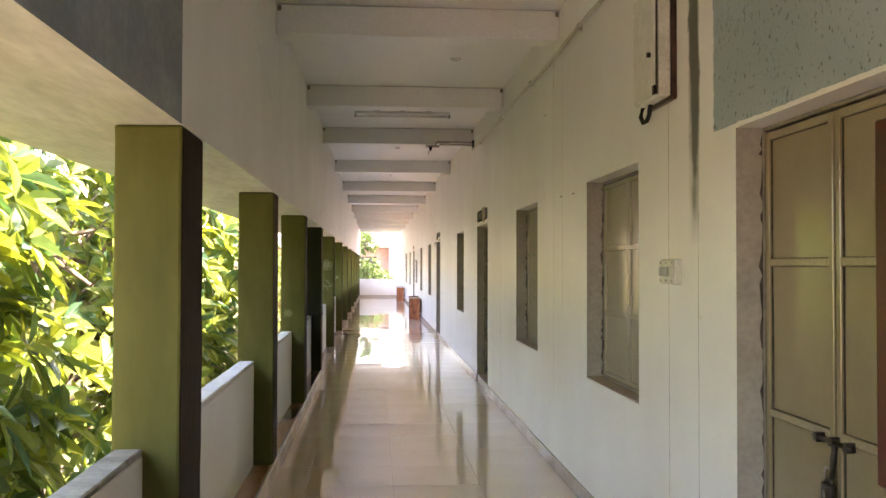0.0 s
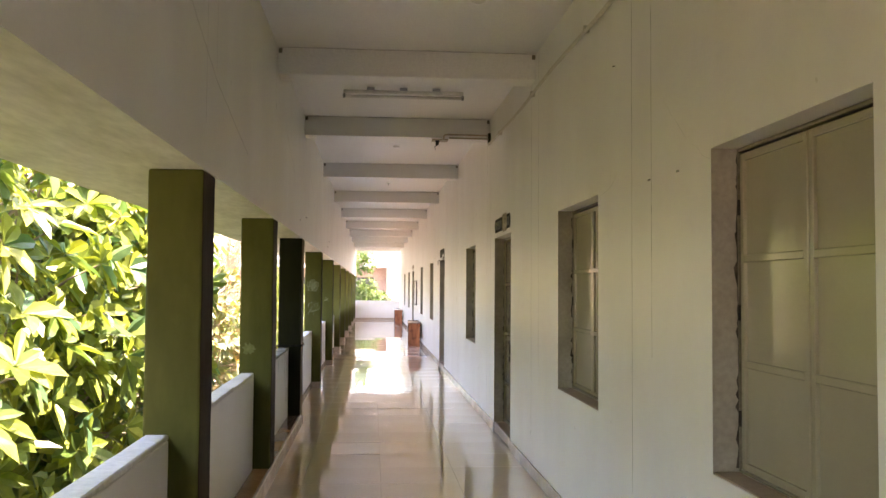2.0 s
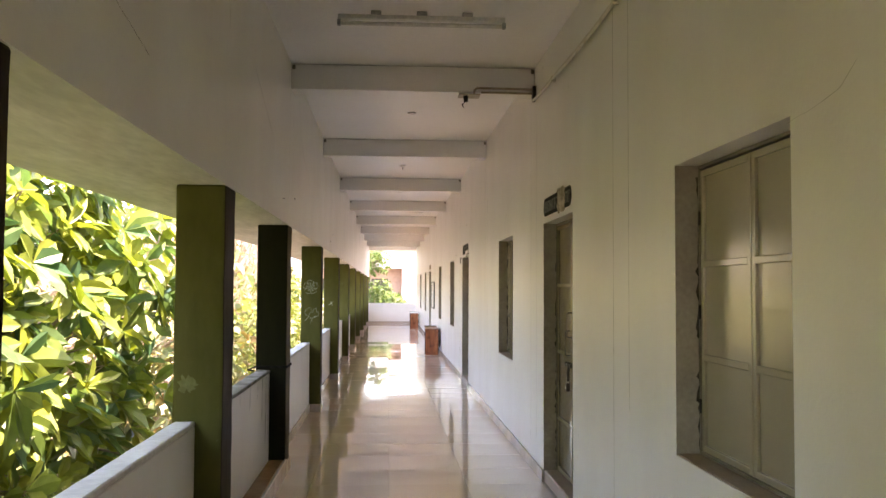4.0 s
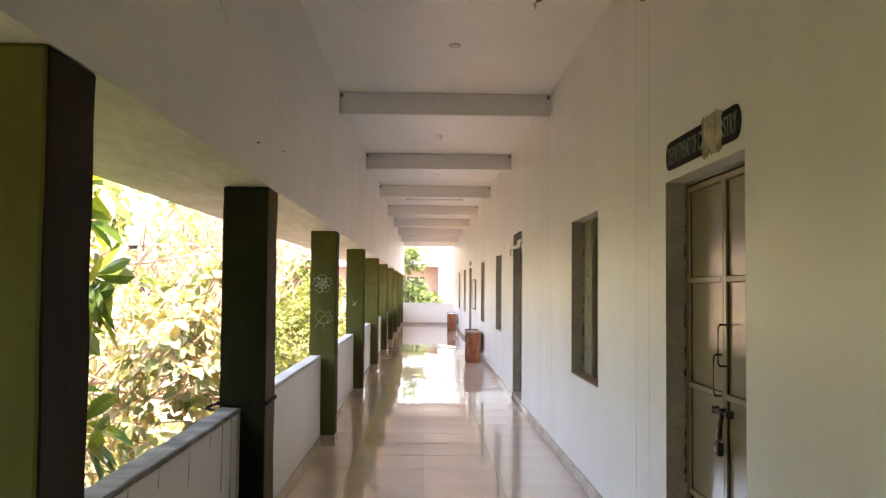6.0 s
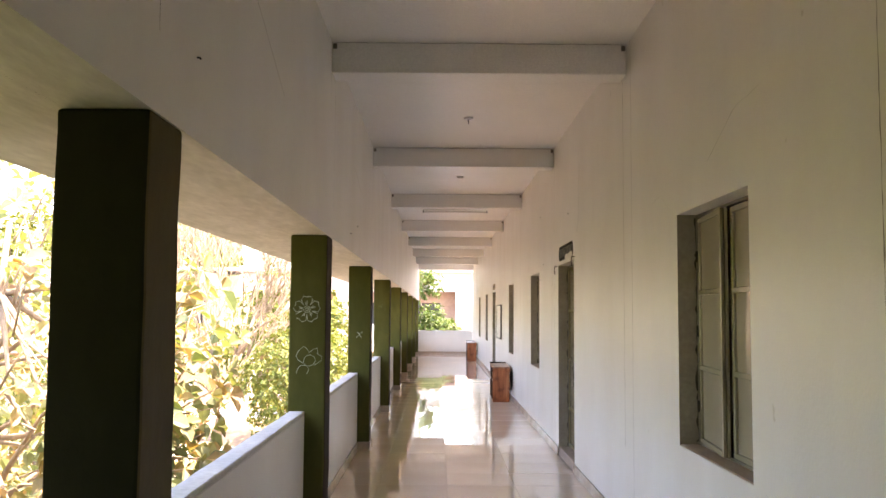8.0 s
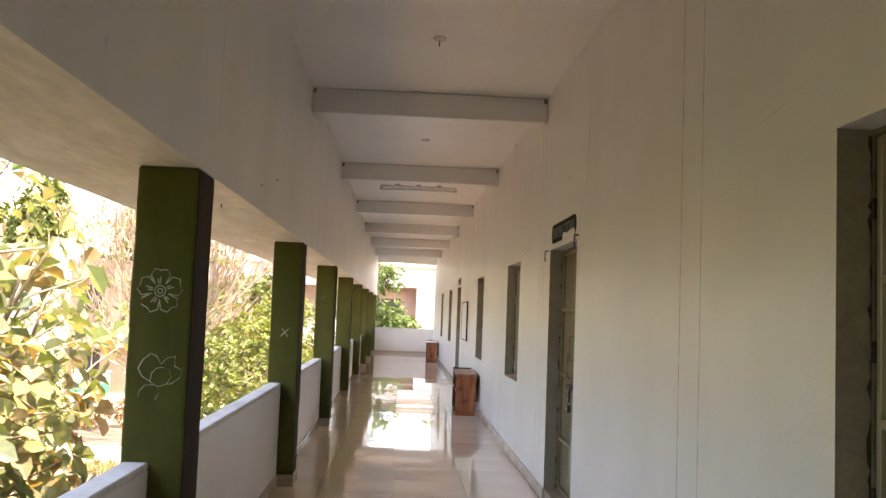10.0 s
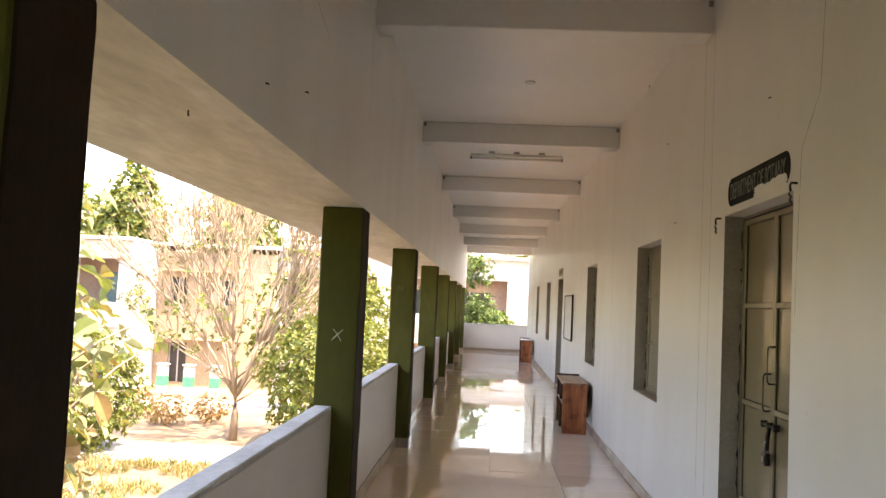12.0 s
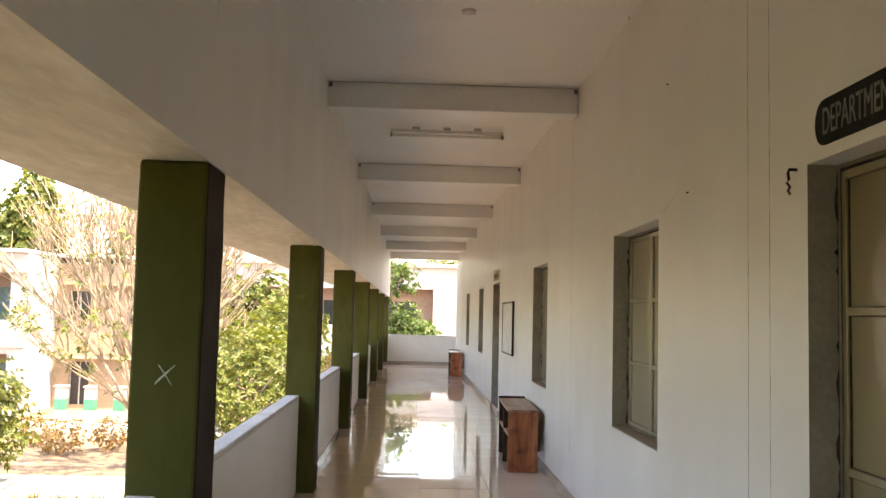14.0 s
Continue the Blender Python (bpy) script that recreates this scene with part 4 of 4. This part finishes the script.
ops_c = [(-10.9, -8.9, 0.9, 2.8), (-8.2, -6.0, 0.9, 2.8), (-5.3, -3.0, 0.9, 2.8), (-2.4, 1.1, 0.45, 2.85), (-10.5, -6.2, -3.3, -0.7), (-5.3, -1.5, -3.3, -0.7)]
part("white_wall", slab_with_openings(-11.5, 16, GROUND - 0.2, 4.0, 0.3, ops_c, facing(62)), HWHITE, house, "white front wall")
part("inner_wall", slab_with_openings(-11.5, 16, GROUND - 0.2, 3.9, 0.2, [(-2.2, 0.25, 0.45, 2.2), (-4.8, -3.6, 0.6, 2.2), (-7.6, -6.6, 0.6, 2.2)], facing(63.6)), HPINK, house, "pink veranda wall")
part("recess_side", box(1.1, 1.3, 62.3, 63.6, 0.0, 3.9), HPINK, house, "pink veranda wall")
part("upper_floor", box(-11.5, 16, 62.3, 63.6, -0.1, 0.3), HWHITE, house)
for x0, x1, y0, y1 in ((-44, -18.0, 57.7, 66), (-18.0, -11.5, 61.2, 66), (-11.5, 16, 61.7, 66)):
    part("roof", box(x0, x1, y0, y1, 3.97, 4.15, 0.02), HWHITE, house, "flat white roof slab")
# dark sheet painted as the shade inside the rooms
part("rear_wall", box(-44, 16, 66.2, 66.4, GROUND - 0.2, 3.9), HDARK, house, "dark sheet standing in for unlit rooms")
for x0, x1, z0, z1, y in ((-20.3, -19.7, 0.55, 2.4, 60.3), (-24.5, -23.7, 0.55, 2.4, 60.3), (-30.5, -29.6, 0.55, 2.4, 60.3), (-20.4, -19.5, -3.4, -1.3, 60.3)):
    part("door", box(x0, x1, y, y + 0.06, z0, z1, 0.01), HTEAL, house, "teal painted door")
for x0, x1, z0, z1, y in ((-17.4, -16.3, 0.85, 2.3, 61.65), (-14.4, -13.6, 0.85, 2.2, 61.65), (-17.2, -16.2, -3.4, -1.25, 61.65), (-2.2, 0.25, 0.45, 2.2, 63.7), (-4.8, -3.6, 0.6, 2.2, 63.7), (-7.6, -6.6, 0.6, 2.2, 63.7)):
    # dark panel in each opening, interior shade put into its colour
    w = part("window", box(x0, x1, y + 0.08, y + 0.1, z0, z1), HDARK, house, "dark panel standing in for an unlit opening")
    xm = (x0 + x1) / 2
    part("mullion", box(xm - 0.03, xm + 0.03, y, y + 0.06, z0, z1), HWHITE, w)
    for xx in (x0, x1 - 0.05):
        part("frame", box(xx, xx + 0.05, y, y + 0.06, z0, z1), HWHITE, w)
for z in (2.6, -1.1):
    part("sunshade", box(-17.8, -13.2, 60.95, 61.5, z, z + 0.09, 0.01), HBEIGE, house)
part("cornice", box(-44, -17.99, 57.75, 57.997, 3.05, 3.2, 0.01), HWHITE, house)
part("floor_band", box(-44, -17.99, 57.85, 57.997, -0.45, 0.05, 0.01), HWHITE, house)


for z0, z1 in ((2.35, 2.85), (1.55, 2.0)):
    v = part("ventilator", box(-19.35, -18.85, 59.95, 60.19, z0, z1, 0.02), WOODDARK, house, "brown louvred ventilator box")
    for k in range(4):
        part("slat", box(-19.32, -18.88, 59.93, 59.948, z0 + 0.04 + k * 0.11, z0 + 0.09 + k * 0.11, 0.005), WOOD, v)


def bollard(x, y):
    e = empty("gate_post", pose(x, y, GROUND), "short white post with a green painted band", "post", "court posts")
    part("shaft", box(-0.22, 0.22, -0.22, 0.22, 0.0, 1.5, 0.02), HWHITE, e)
    part("band", box(-0.23, 0.23, -0.23, 0.23, 0.5, 1.0, 0.02), HGREEN, e, "green painted band")
    part("cap", box(-0.27, 0.27, -0.27, 0.27, 1.5, 1.58, 0.02), HWHITE, e)


for x in (-15.6, -14.3, -13.0):
    bollard(x, 56.6)


# ---- trees and shrubs ----
def leaves(pos, axis, count, length, width, spread, seed, droop=0.25, fold=0.25):
    """Verts and faces of whorls of leaves: count leaves round each tip."""
    rng = np.random.default_rng(seed)
    pos, axis = np.asarray(pos, float), np.asarray(axis, float)
    n = len(pos)
    axis /= np.linalg.norm(axis, axis=1)[:, None] + 1e-9
    ref = np.where(np.abs(axis[:, 2:]) > 0.9, np.array([[1.0, 0, 0]]), np.array([[0, 0, 1.0]]))
    e1 = np.cross(axis, ref)
    e1 /= np.linalg.norm(e1, axis=1)[:, None] + 1e-9
    e2 = np.cross(axis, e1)
    base = np.repeat(np.arange(n), count)
    ang = np.tile(np.arange(count) * 2 * np.pi / count, n) + np.repeat(rng.random(n) * 6.28, count) + rng.normal(0, 0.25, n * count)
    tilt = spread * rng.uniform(0.6, 1.25, n * count)
    d = axis[base] * np.cos(tilt)[:, None] + (e1[base] * np.cos(ang)[:, None] + e2[base] * np.sin(ang)[:, None]) * np.sin(tilt)[:, None]
    d[:, 2] -= droop * rng.uniform(0.3, 1.2, n * count)
    d /= np.linalg.norm(d, axis=1)[:, None]
    side = np.cross(d, axis[base] + 0.01)
    side /= np.linalg.norm(side, axis=1)[:, None] + 1e-9
    up = np.cross(side, d)
    L = length * rng.uniform(0.6, 1.2, n * count)[:, None]
    W = width * rng.uniform(0.7, 1.2, n * count)[:, None]
    p = pos[base] + d * 0.01
    sag = np.array([[0, 0, -1.0]]) * L * 0.12
    v = np.stack([p, p + d * L * 0.38 + side * W * 0.46 + up * W * fold, p + d * L * 0.74 + side * W * 0.40 + up * W * fold * 0.8 + sag * 0.5, p + d * L + sag,
                  p + d * L * 0.74 - side * W * 0.40 + up * W * fold * 0.8 + sag * 0.5, p + d * L * 0.38 - side * W * 0.46 + up * W * fold, p + d * L * 0.55 + sag * 0.25], 1).reshape(-1, 3)
    k = (np.arange(n * count) * 7)[:, None]
    f = np.concatenate([k + np.array([[0, 6, 2, 1]]), k + np.array([[6, 3, 2, 2]]), k + np.array([[0, 5, 4, 6]]), k + np.array([[6, 4, 3, 3]])])
    faces = [tuple(r) if r[2] != r[3] else tuple(r[:3]) for r in f.tolist()]
    return v, faces


def crown_part(name, pos, axis, count, length, width, spread, mat, parent, seed, droop=0.25, label=""):
    v, f = leaves(pos, axis, count, length, width, spread, seed, droop)
    me = bpy.data.meshes.new(name)
    me.from_pydata(v.tolist(), [], f)
    me.materials.append(mat)
    ob = new(name, me)
    ob.parent = parent
    return tagged(ob, label)


def in_lobes(lobes, n, seed, shell=0.45, gap=0.35):
    """Tips scattered in ellipsoid lobes (centre, radii, share), thicker towards the outside, thinned by a coarse noise."""
    rng = np.random.default_rng(seed)
    pts, dirs = [], []
    shares = np.array([q[2] for q in lobes], float)
    shares /= shares.sum()
    for (c, r, _), s in zip(lobes, shares):
        want = int(n * s)
        while want > 0:
            d = rng.normal(size=3)
            d /= np.linalg.norm(d)
            rad = rng.uniform(shell, 1.0) ** 0.6 * (1 + 0.22 * noise.noise(Vector(d * 2.3) + Vector((seed, 0, 0))))
            p = np.array(c) + d * rad * np.array(r)
            if noise.noise(Vector(p * 0.9) + Vector((0, seed, 0))) < -0.35 + gap * 0.5 - 0.2:
                continue
            pts.append(p)
            o = d / np.array(r)
            dirs.append(o / np.linalg.norm(o) + np.array([0, 0, 0.45]) + rng.normal(0, 0.35, 3))
            want -= 1
    return np.array(pts), np.array(dirs)


def limbs(base, top, targets, r0, seed, parent, mat=BARK, name_trunk="trunk"):
    """Tapered trunk and limbs that reach towards the targets."""
    rnd = random.Random(seed)
    b, t = Vector(base), Vector(top)
    stem = [b + (t - b) * (i / 7) + Vector((rnd.uniform(-1, 1), rnd.uniform(-1, 1), 0)) * 0.05 * min(i, 1) for i in range(8)]
    part(name_trunk, rod(stem, [r0 * (1.25 if i == 0 else 1) * (1 - 0.72 * i / 7) for i in range(8)], 10), mat, parent, smooth=True)
    for q in targets:
        q = Vector(q)
        s = rnd.uniform(0.35, 0.95)
        p0 = stem[int(s * 7)]
        mid = p0.lerp(q, 0.5) + Vector((rnd.uniform(-1, 1), rnd.uniform(-1, 1), rnd.uniform(-0.2, 0.7))) * (q - p0).length * 0.12
        pts = [p0, p0.lerp(mid, 0.55) + Vector((0, 0, 0.03)), mid, mid.lerp(q, 0.5), q]
        r = r0 * 0.42 * rnd.uniform(0.5, 1.0)
        part("limb", rod(pts, [r, r * 0.75, r * 0.5, r * 0.3, r * 0.12], 6), mat, parent, smooth=True)


def tree(name, base, top, lobes, tips, count, length, width, spread, mat, seed, label, r0=0.14, droop=0.25, n_limbs=24, shell=0.45, gap=0.35, bark=BARK, twigs=0):
    e = empty(name, Matrix.Identity(4), label, "tree" if "tree" in name else "shrub")
    pts, dirs = in_lobes(lobes, tips, seed, shell, gap)
    pick = random.Random(seed).sample(range(len(pts)), min(n_limbs, len(pts)))
    limbs(base, top, [pts[i] for i in pick], r0, seed, e, bark)
    if twigs:
        rnd = random.Random(seed + 1)
        bm = bmesh.new()
        centre = np.mean(pts, 0)
        for i in rnd.sample(range(len(pts)), min(twigs, len(pts))):
            q = Vector(pts[i])
            a = q + (Vector(centre) - q) * rnd.uniform(0.12, 0.3) + Vector((rnd.uniform(-1, 1), rnd.uniform(-1, 1), -rnd.random())) * 0.25
            tube(bm, [a, a.lerp(q, 0.5) + Vector((0, 0, 0.04)), q], [0.014, 0.010, 0.004], 5)
        tagged(part("branchwork", bm, bark, e, smooth=True), kind="stuff")
    crown_part("crown", pts, dirs, count, length, width, spread, mat, e, seed, droop)
    return e


# broad tree with whorled leaves close to the parapet
tree("whorl_leaf_tree", (-4.3, 9.6, GROUND), (-3.9, 10.3, 2.6), [((-4.3, 9.2, 0.7), (2.4, 3.3, 3.4), 3.6), ((-2.52, 11.1, 0.5), (0.70, 1.7, 2.5), 0.85), ((-1.98, 11.9, 1.75), (0.36, 0.6, 0.5), 0.04), ((-1.98, 11.9, 0.45), (0.36, 0.6, 0.5), 0.04)],
     2100, 8, 0.29, 0.115, 1.25, LEAF_A, 11, "dense glossy green tree with whorled leaves beside the parapet", 0.17, 0.3, 40, 0.55, 0.1, twigs=500)
tree("whorl_leaf_tree", (-7.5, 14.5, GROUND), (-7.3, 14.7, 2.0), [((-7.3, 13.0, 0.3), (2.6, 3.6, 3.6), 1)], 900, 8, 0.29, 0.115, 1.25, LEAF_A, 12, "glossy green tree standing behind the nearer one", 0.15, 0.3, 24, 0.5, 0.2)
tree("whorl_leaf_tree", (-4.6, 3.0, GROUND), (-4.4, 3.2, 2.4), [((-4.3, 2.6, 0.6), (2.5, 3.6, 3.4), 1), ((-2.5, 4.3, 0.4), (0.8, 1.7, 2.4), 0.45)], 1600, 8, 0.29, 0.115, 1.25, LEAF_A, 13, "glossy green tree with whorled leaves near the veranda start", 0.16, 0.3, 24, 0.5, 0.1)
# dry broad-leaved trees
tree("broad_leaf_tree", (-5.6, 20.3, GROUND), (-5.2, 20.2, 2.6), [((-5.4, 19.4, 0.4), (2.7, 3.7, 3.6), 3), ((-3.5, 21.2, 1.2), (0.8, 1.2, 1.5), 0.12), ((-4.7, 18.4, -1.5), (1.9, 2.7, 1.4), 2.0), ((-2.8, 17.7, -0.1), (0.8, 0.9, 1.7), 1.2), ((-2.35, 18.0, 0.6), (0.55, 0.7, 1.5), 0.4)], 1550, 3, 0.20, 0.135, 1.2, LEAF_B, 21,
     "sparse dry tree with broad yellowing leaves", 0.11, 0.45, 60, 0.3, 0.5, PALEBARK, twigs=520)
tree("broad_leaf_tree", (-9.5, 27.0, GROUND), (-9.2, 27.2, 2.2), [((-9.2, 27.0, -0.2), (3.6, 4.2, 3.8), 1)], 1500, 3, 0.22, 0.145, 1.2, LEAF_B, 22,
     "dry broad-leaved tree with yellow and green leaves", 0.12, 0.45, 40, 0.3, 0.5, PALEBARK, twigs=250)


def bare_tree(base, height, seed, label):
    """A vase of thin bare branches, forking again and again."""
    rnd = random.Random(seed)
    e = empty("bare_tree", pose(*base), label, "tree")
    bm, tips = bmesh.new(), []

    def grow(p, d, length, r, depth):
        pts, q, dd = [p], p, d.copy()
        for i in range(3):
            dd = (dd + Vector((rnd.uniform(-1, 1), rnd.uniform(-1, 1), rnd.uniform(-0.2, 0.6))) * 0.12).normalized()
            q = q + dd * length / 3
            pts.append(q)
        if depth < 3:
            part("limb", rod(pts, [r, r * 0.85, r * 0.7, r * 0.6], 7), PALEBARK, e, smooth=True)
        else:
            tube(bm, pts, [r, r * 0.85, r * 0.7, r * 0.55], 4, caps=False)
        if depth >= 6:
            tips.append((q, dd))
            return
        for k in range(3 if depth < 4 else 2):
            a = rnd.uniform(0, 6.28)
            nd = (dd + Vector((math.cos(a), math.sin(a), 0.25)) * rnd.uniform(0.25, 0.5)).normalized()
            grow(q, nd, length * rnd.uniform(0.68, 0.86), max(r * 0.68, 0.017), depth + 1)
        if depth in (2, 3, 4):
            tips.append((pts[2], dd))
    part("trunk", rod([(0, 0, 0), (0.03, 0.02, 0.9), (0.0, 0.0, 1.7)], [0.17, 0.13, 0.115], 10), PALEBARK, e, smooth=True)
    for k in range(9):
        a = k * 0.7 + rnd.uniform(-0.3, 0.3)
        grow(Vector((0, 0, 1.55)), Vector((math.cos(a) * (0.35 + 0.4 * (k % 3) / 2), math.sin(a) * (0.35 + 0.4 * (k % 3) / 2), 1)).normalized(), height * 0.22, 0.075, 1)
    for k in range(8):
        a = k * 0.8 + 0.3
        grow(Vector((0, 0, 1.3 + 0.12 * k)), Vector((math.cos(a) * 1.15, math.sin(a) * 1.15, 0.8)).normalized(), height * 0.17, 0.04, 2)
    tagged(part("branchwork", bm, PALEBARK, e, "pale bare branches", smooth=True), kind="stuff")
    low = [t for t in tips if t[0].z < height * 0.52 or rnd.random() < 0.22]
    pick = rnd.sample(low, min(1500, len(low)))
    crown_part("foliage", [t[0] for t in pick], [t[1] for t in pick], 4, 0.16, 0.10, 1.2, LEAF_C, e, seed, 0.3, "few small yellow-green leaves")


bare_tree((-8.6, 44.7, GROUND), 9.8, 5, "nearly bare pale tree with many thin branches")
tree("yellow_green_shrub", (-12.6, 41.0, GROUND), (-12.6, 41.0, -1.2), [((-12.8, 41.0, -1.7), (2.4, 2.2, 2.1), 1)], 2000, 5, 0.16, 0.09, 1.1, LEAF_C, 31, "round yellow-green shrub in the court", 0.09, 0.2, 20, 0.5, 0.1)
tree("yellow_green_shrub", (-5.0, 44.5, GROUND), (-5.0, 44.3, -0.6), [((-5.2, 44.2, -1.3), (2.3, 3.0, 2.5), 1), ((-4.6, 48.5, -0.6), (1.8, 2.4, 2.8), 0.7)], 3000, 5, 0.17, 0.10, 1.1, LEAF_C, 32, "large yellow-green shrub below the parapet", 0.1, 0.2, 24, 0.5, 0.1)
tree("leafy_tree", (-0.6, 49.0, GROUND), (-0.5, 48.9, 1.0), [((-0.5, 48.8, -0.1), (1.75, 1.5, 2.0), 1)], 1900, 5, 0.17, 0.10, 1.1, LEAF_D, 34, "dense green tree beyond the veranda end", 0.1, 0.2, 20, 0.5, 0.1)
tree("leafy_tree", (-2.6, 47.6, GROUND), (-1.4, 47.4, 2.6), [((-0.9, 47.3, 2.75), (1.15, 1.0, 0.95), 1), ((-1.9, 47.4, 1.7), (0.6, 0.8, 0.9), 0.4)], 330, 5, 0.17, 0.10, 1.1, LEAF_D, 35, "slender tree leaning past the veranda end", 0.08, 0.2, 16, 0.3, 0.4, twigs=80)
for k, (x, y, z, rx, ry, rz, n) in enumerate(((-30, 72, 4.0, 6, 3, 5.0, 1500), (-23.5, 71, 5.0, 2.0, 2.5, 5.0, 1100), (-17.0, 74, 5.0, 2.6, 3, 5.0, 1100), (-6, 75, 2.5, 5, 3, 3.6, 1200), (4, 76, 2.2, 6, 3, 3.6, 1300), (-40, 66, 3, 5, 4, 6, 900), (-24, 36, -1.0, 4, 4, 3.5, 900), (-16, 24, -1.2, 3.6, 4.5, 3.4, 1200), (-14, 17, -0.5, 3.5, 4.0, 4.0, 1200))):
    tree("leafy_tree", (x, y, GROUND), (x, y, z), [((x, y, z), (rx, ry, rz), 1)], n, 5, 0.42 if y > 60 else 0.26, 0.26 if y > 60 else 0.15, 1.1, LEAF_C, 40 + k, "leafy green tree across the court", 0.2, 0.2, 14, 0.5, 0.3)
tree("leafy_tree", (-7.6, 53.6, GROUND), (-7.5, 53.5, 1.2), [((-7.9, 53.5, -0.2), (2.7, 1.2, 3.3), 1), ((-6.2, 53.8, 0.8), (1.6, 1.0, 2.4), 0.5)], 1500, 5, 0.24, 0.14, 1.1, LEAF_C, 58, "yellow-green leafy tree behind the bare one", 0.12, 0.2, 20, 0.4, 0.35, twigs=120)
# withered low plants on the earth
for k, (x, y) in enumerate(((-12.0, 47.5), (-10.6, 48.6), (-13.6, 49.2))):
    tree("withered_shrub", (x, y, GROUND), (x, y, GROUND + 0.7), [((x, y, GROUND + 0.6), (0.9, 0.8, 0.6), 1)], 160, 4, 0.15, 0.07, 1.0, LEAF_E, 60 + k, "low withered plant on dry earth", 0.03, 0.2, 14, 0.2, 0.2)

# dry grass on the near side of the court
rg = np.random.default_rng(3)
gx, gy = rg.uniform(-16, -5, 2600), rg.uniform(30.5, 39.8, 2600)
keep = np.array([noise.noise(Vector((a * 0.5, q * 0.5, 0))) > -0.12 for a, q in zip(gx, gy)])
gpos = np.stack([gx[keep], gy[keep], np.full(keep.sum(), GROUND)], 1)
gdir = np.tile([[0, 0, 1.0]], (len(gpos), 1)) + rg.normal(0, 0.15, (len(gpos), 3))
grass = crown_part("grass", gpos, gdir, 5, 0.34, 0.035, 0.5, GRASS, None, 5, 0.1)
tagged(grass, "tufts of dry pale grass on sandy earth", "grass", "", "stuff")

# ---- floor tiles and skirting, piece by piece ----
floor = tagged(new("floor"), "glossy beige vitrified tile floor", "floor", "", "structure")
SIZE, JOINT = 0.6, 0.0018
cols = [(XR - 0.014 - SIZE, SIZE), (XR - 0.014 - 2 * SIZE, SIZE), (XR - 0.014 - 3 * SIZE, SIZE), (XP + 0.012, XR - 0.014 - 3 * SIZE - XP - 0.012)]
rnd = random.Random(7)
shapes = {}
for x, w in cols:
    key = round(w, 3)
    if key not in shapes:
        shapes[key] = to_mesh(box(-w / 2 + JOINT / 2, w / 2 - JOINT / 2, -SIZE / 2 + JOINT / 2, SIZE / 2 - JOINT / 2, -0.005, 0, 0.0009), "tile", TILE)
    for j in range(75):
        y = YEND - 0.02 - SIZE * (j + 0.5)
        t = new("tile", shapes[key])
        t.matrix_basis = pose(x + w / 2, y, rnd.uniform(-0.0003, 0.0003), rnd.uniform(-0.24, 0.24), rnd.uniform(-0.2, 0.2), 0)
        t.parent = floor
skirting = tagged(new("baseboard"), "beige tile skirting along the walls", "skirting", "", "structure")
made = {}


def skirt_piece(x, y0, y1, h=0.098, thick=0.011, turned=False):
    key = (round(y1 - y0, 3), h, turned)
    if key not in made:
        l = (y1 - y0) / 2 - 0.001
        made[key] = to_mesh(box(-thick / 2, thick / 2, -l, l, 0.0005, h, 0.0015) if not turned else box(-l, l, -thick / 2, thick / 2, 0.0005, h, 0.0015), "skirting_tile", SKIRT)
    o = new("skirting_tile", made[key])
    o.matrix_basis = pose(x, (y0 + y1) / 2, 0, 0, 0, 0) if not turned else pose((y0 + y1) / 2, x, 0)
    o.parent = skirting


def skirt_run(x, y0, y1, step=0.6):
    n = max(1, round((y1 - y0) / step))
    for i in range(n):
        skirt_piece(x, y0 + (y1 - y0) * i / n, y0 + (y1 - y0) * (i + 1) / n)


edges = [-1.9] + [v for d in DOORS for v in d] + [YEND]
for a, b in zip(edges[::2], edges[1::2]):
    skirt_run(XR - 0.0065, a, b)
for a, b in zip(PILLARS[4:-1], PILLARS[5:]):
    skirt_run(XP + 0.0065, a + 0.29, b, 0.9)
for p in PILLARS[4:]:
    skirt_piece(XL + 0.0065, p - 0.011, p + 0.301)
    skirt_piece(p - 0.0065, XP + 0.013, XL, turned=True)
    skirt_piece(p + 0.2965, XP + 0.013, XL, turned=True)
for i in range(4):
    skirt_piece(YEND - 0.0065, XP + 0.01 + i * 0.54, XP + 0.01 + (i + 1) * 0.54, turned=True)
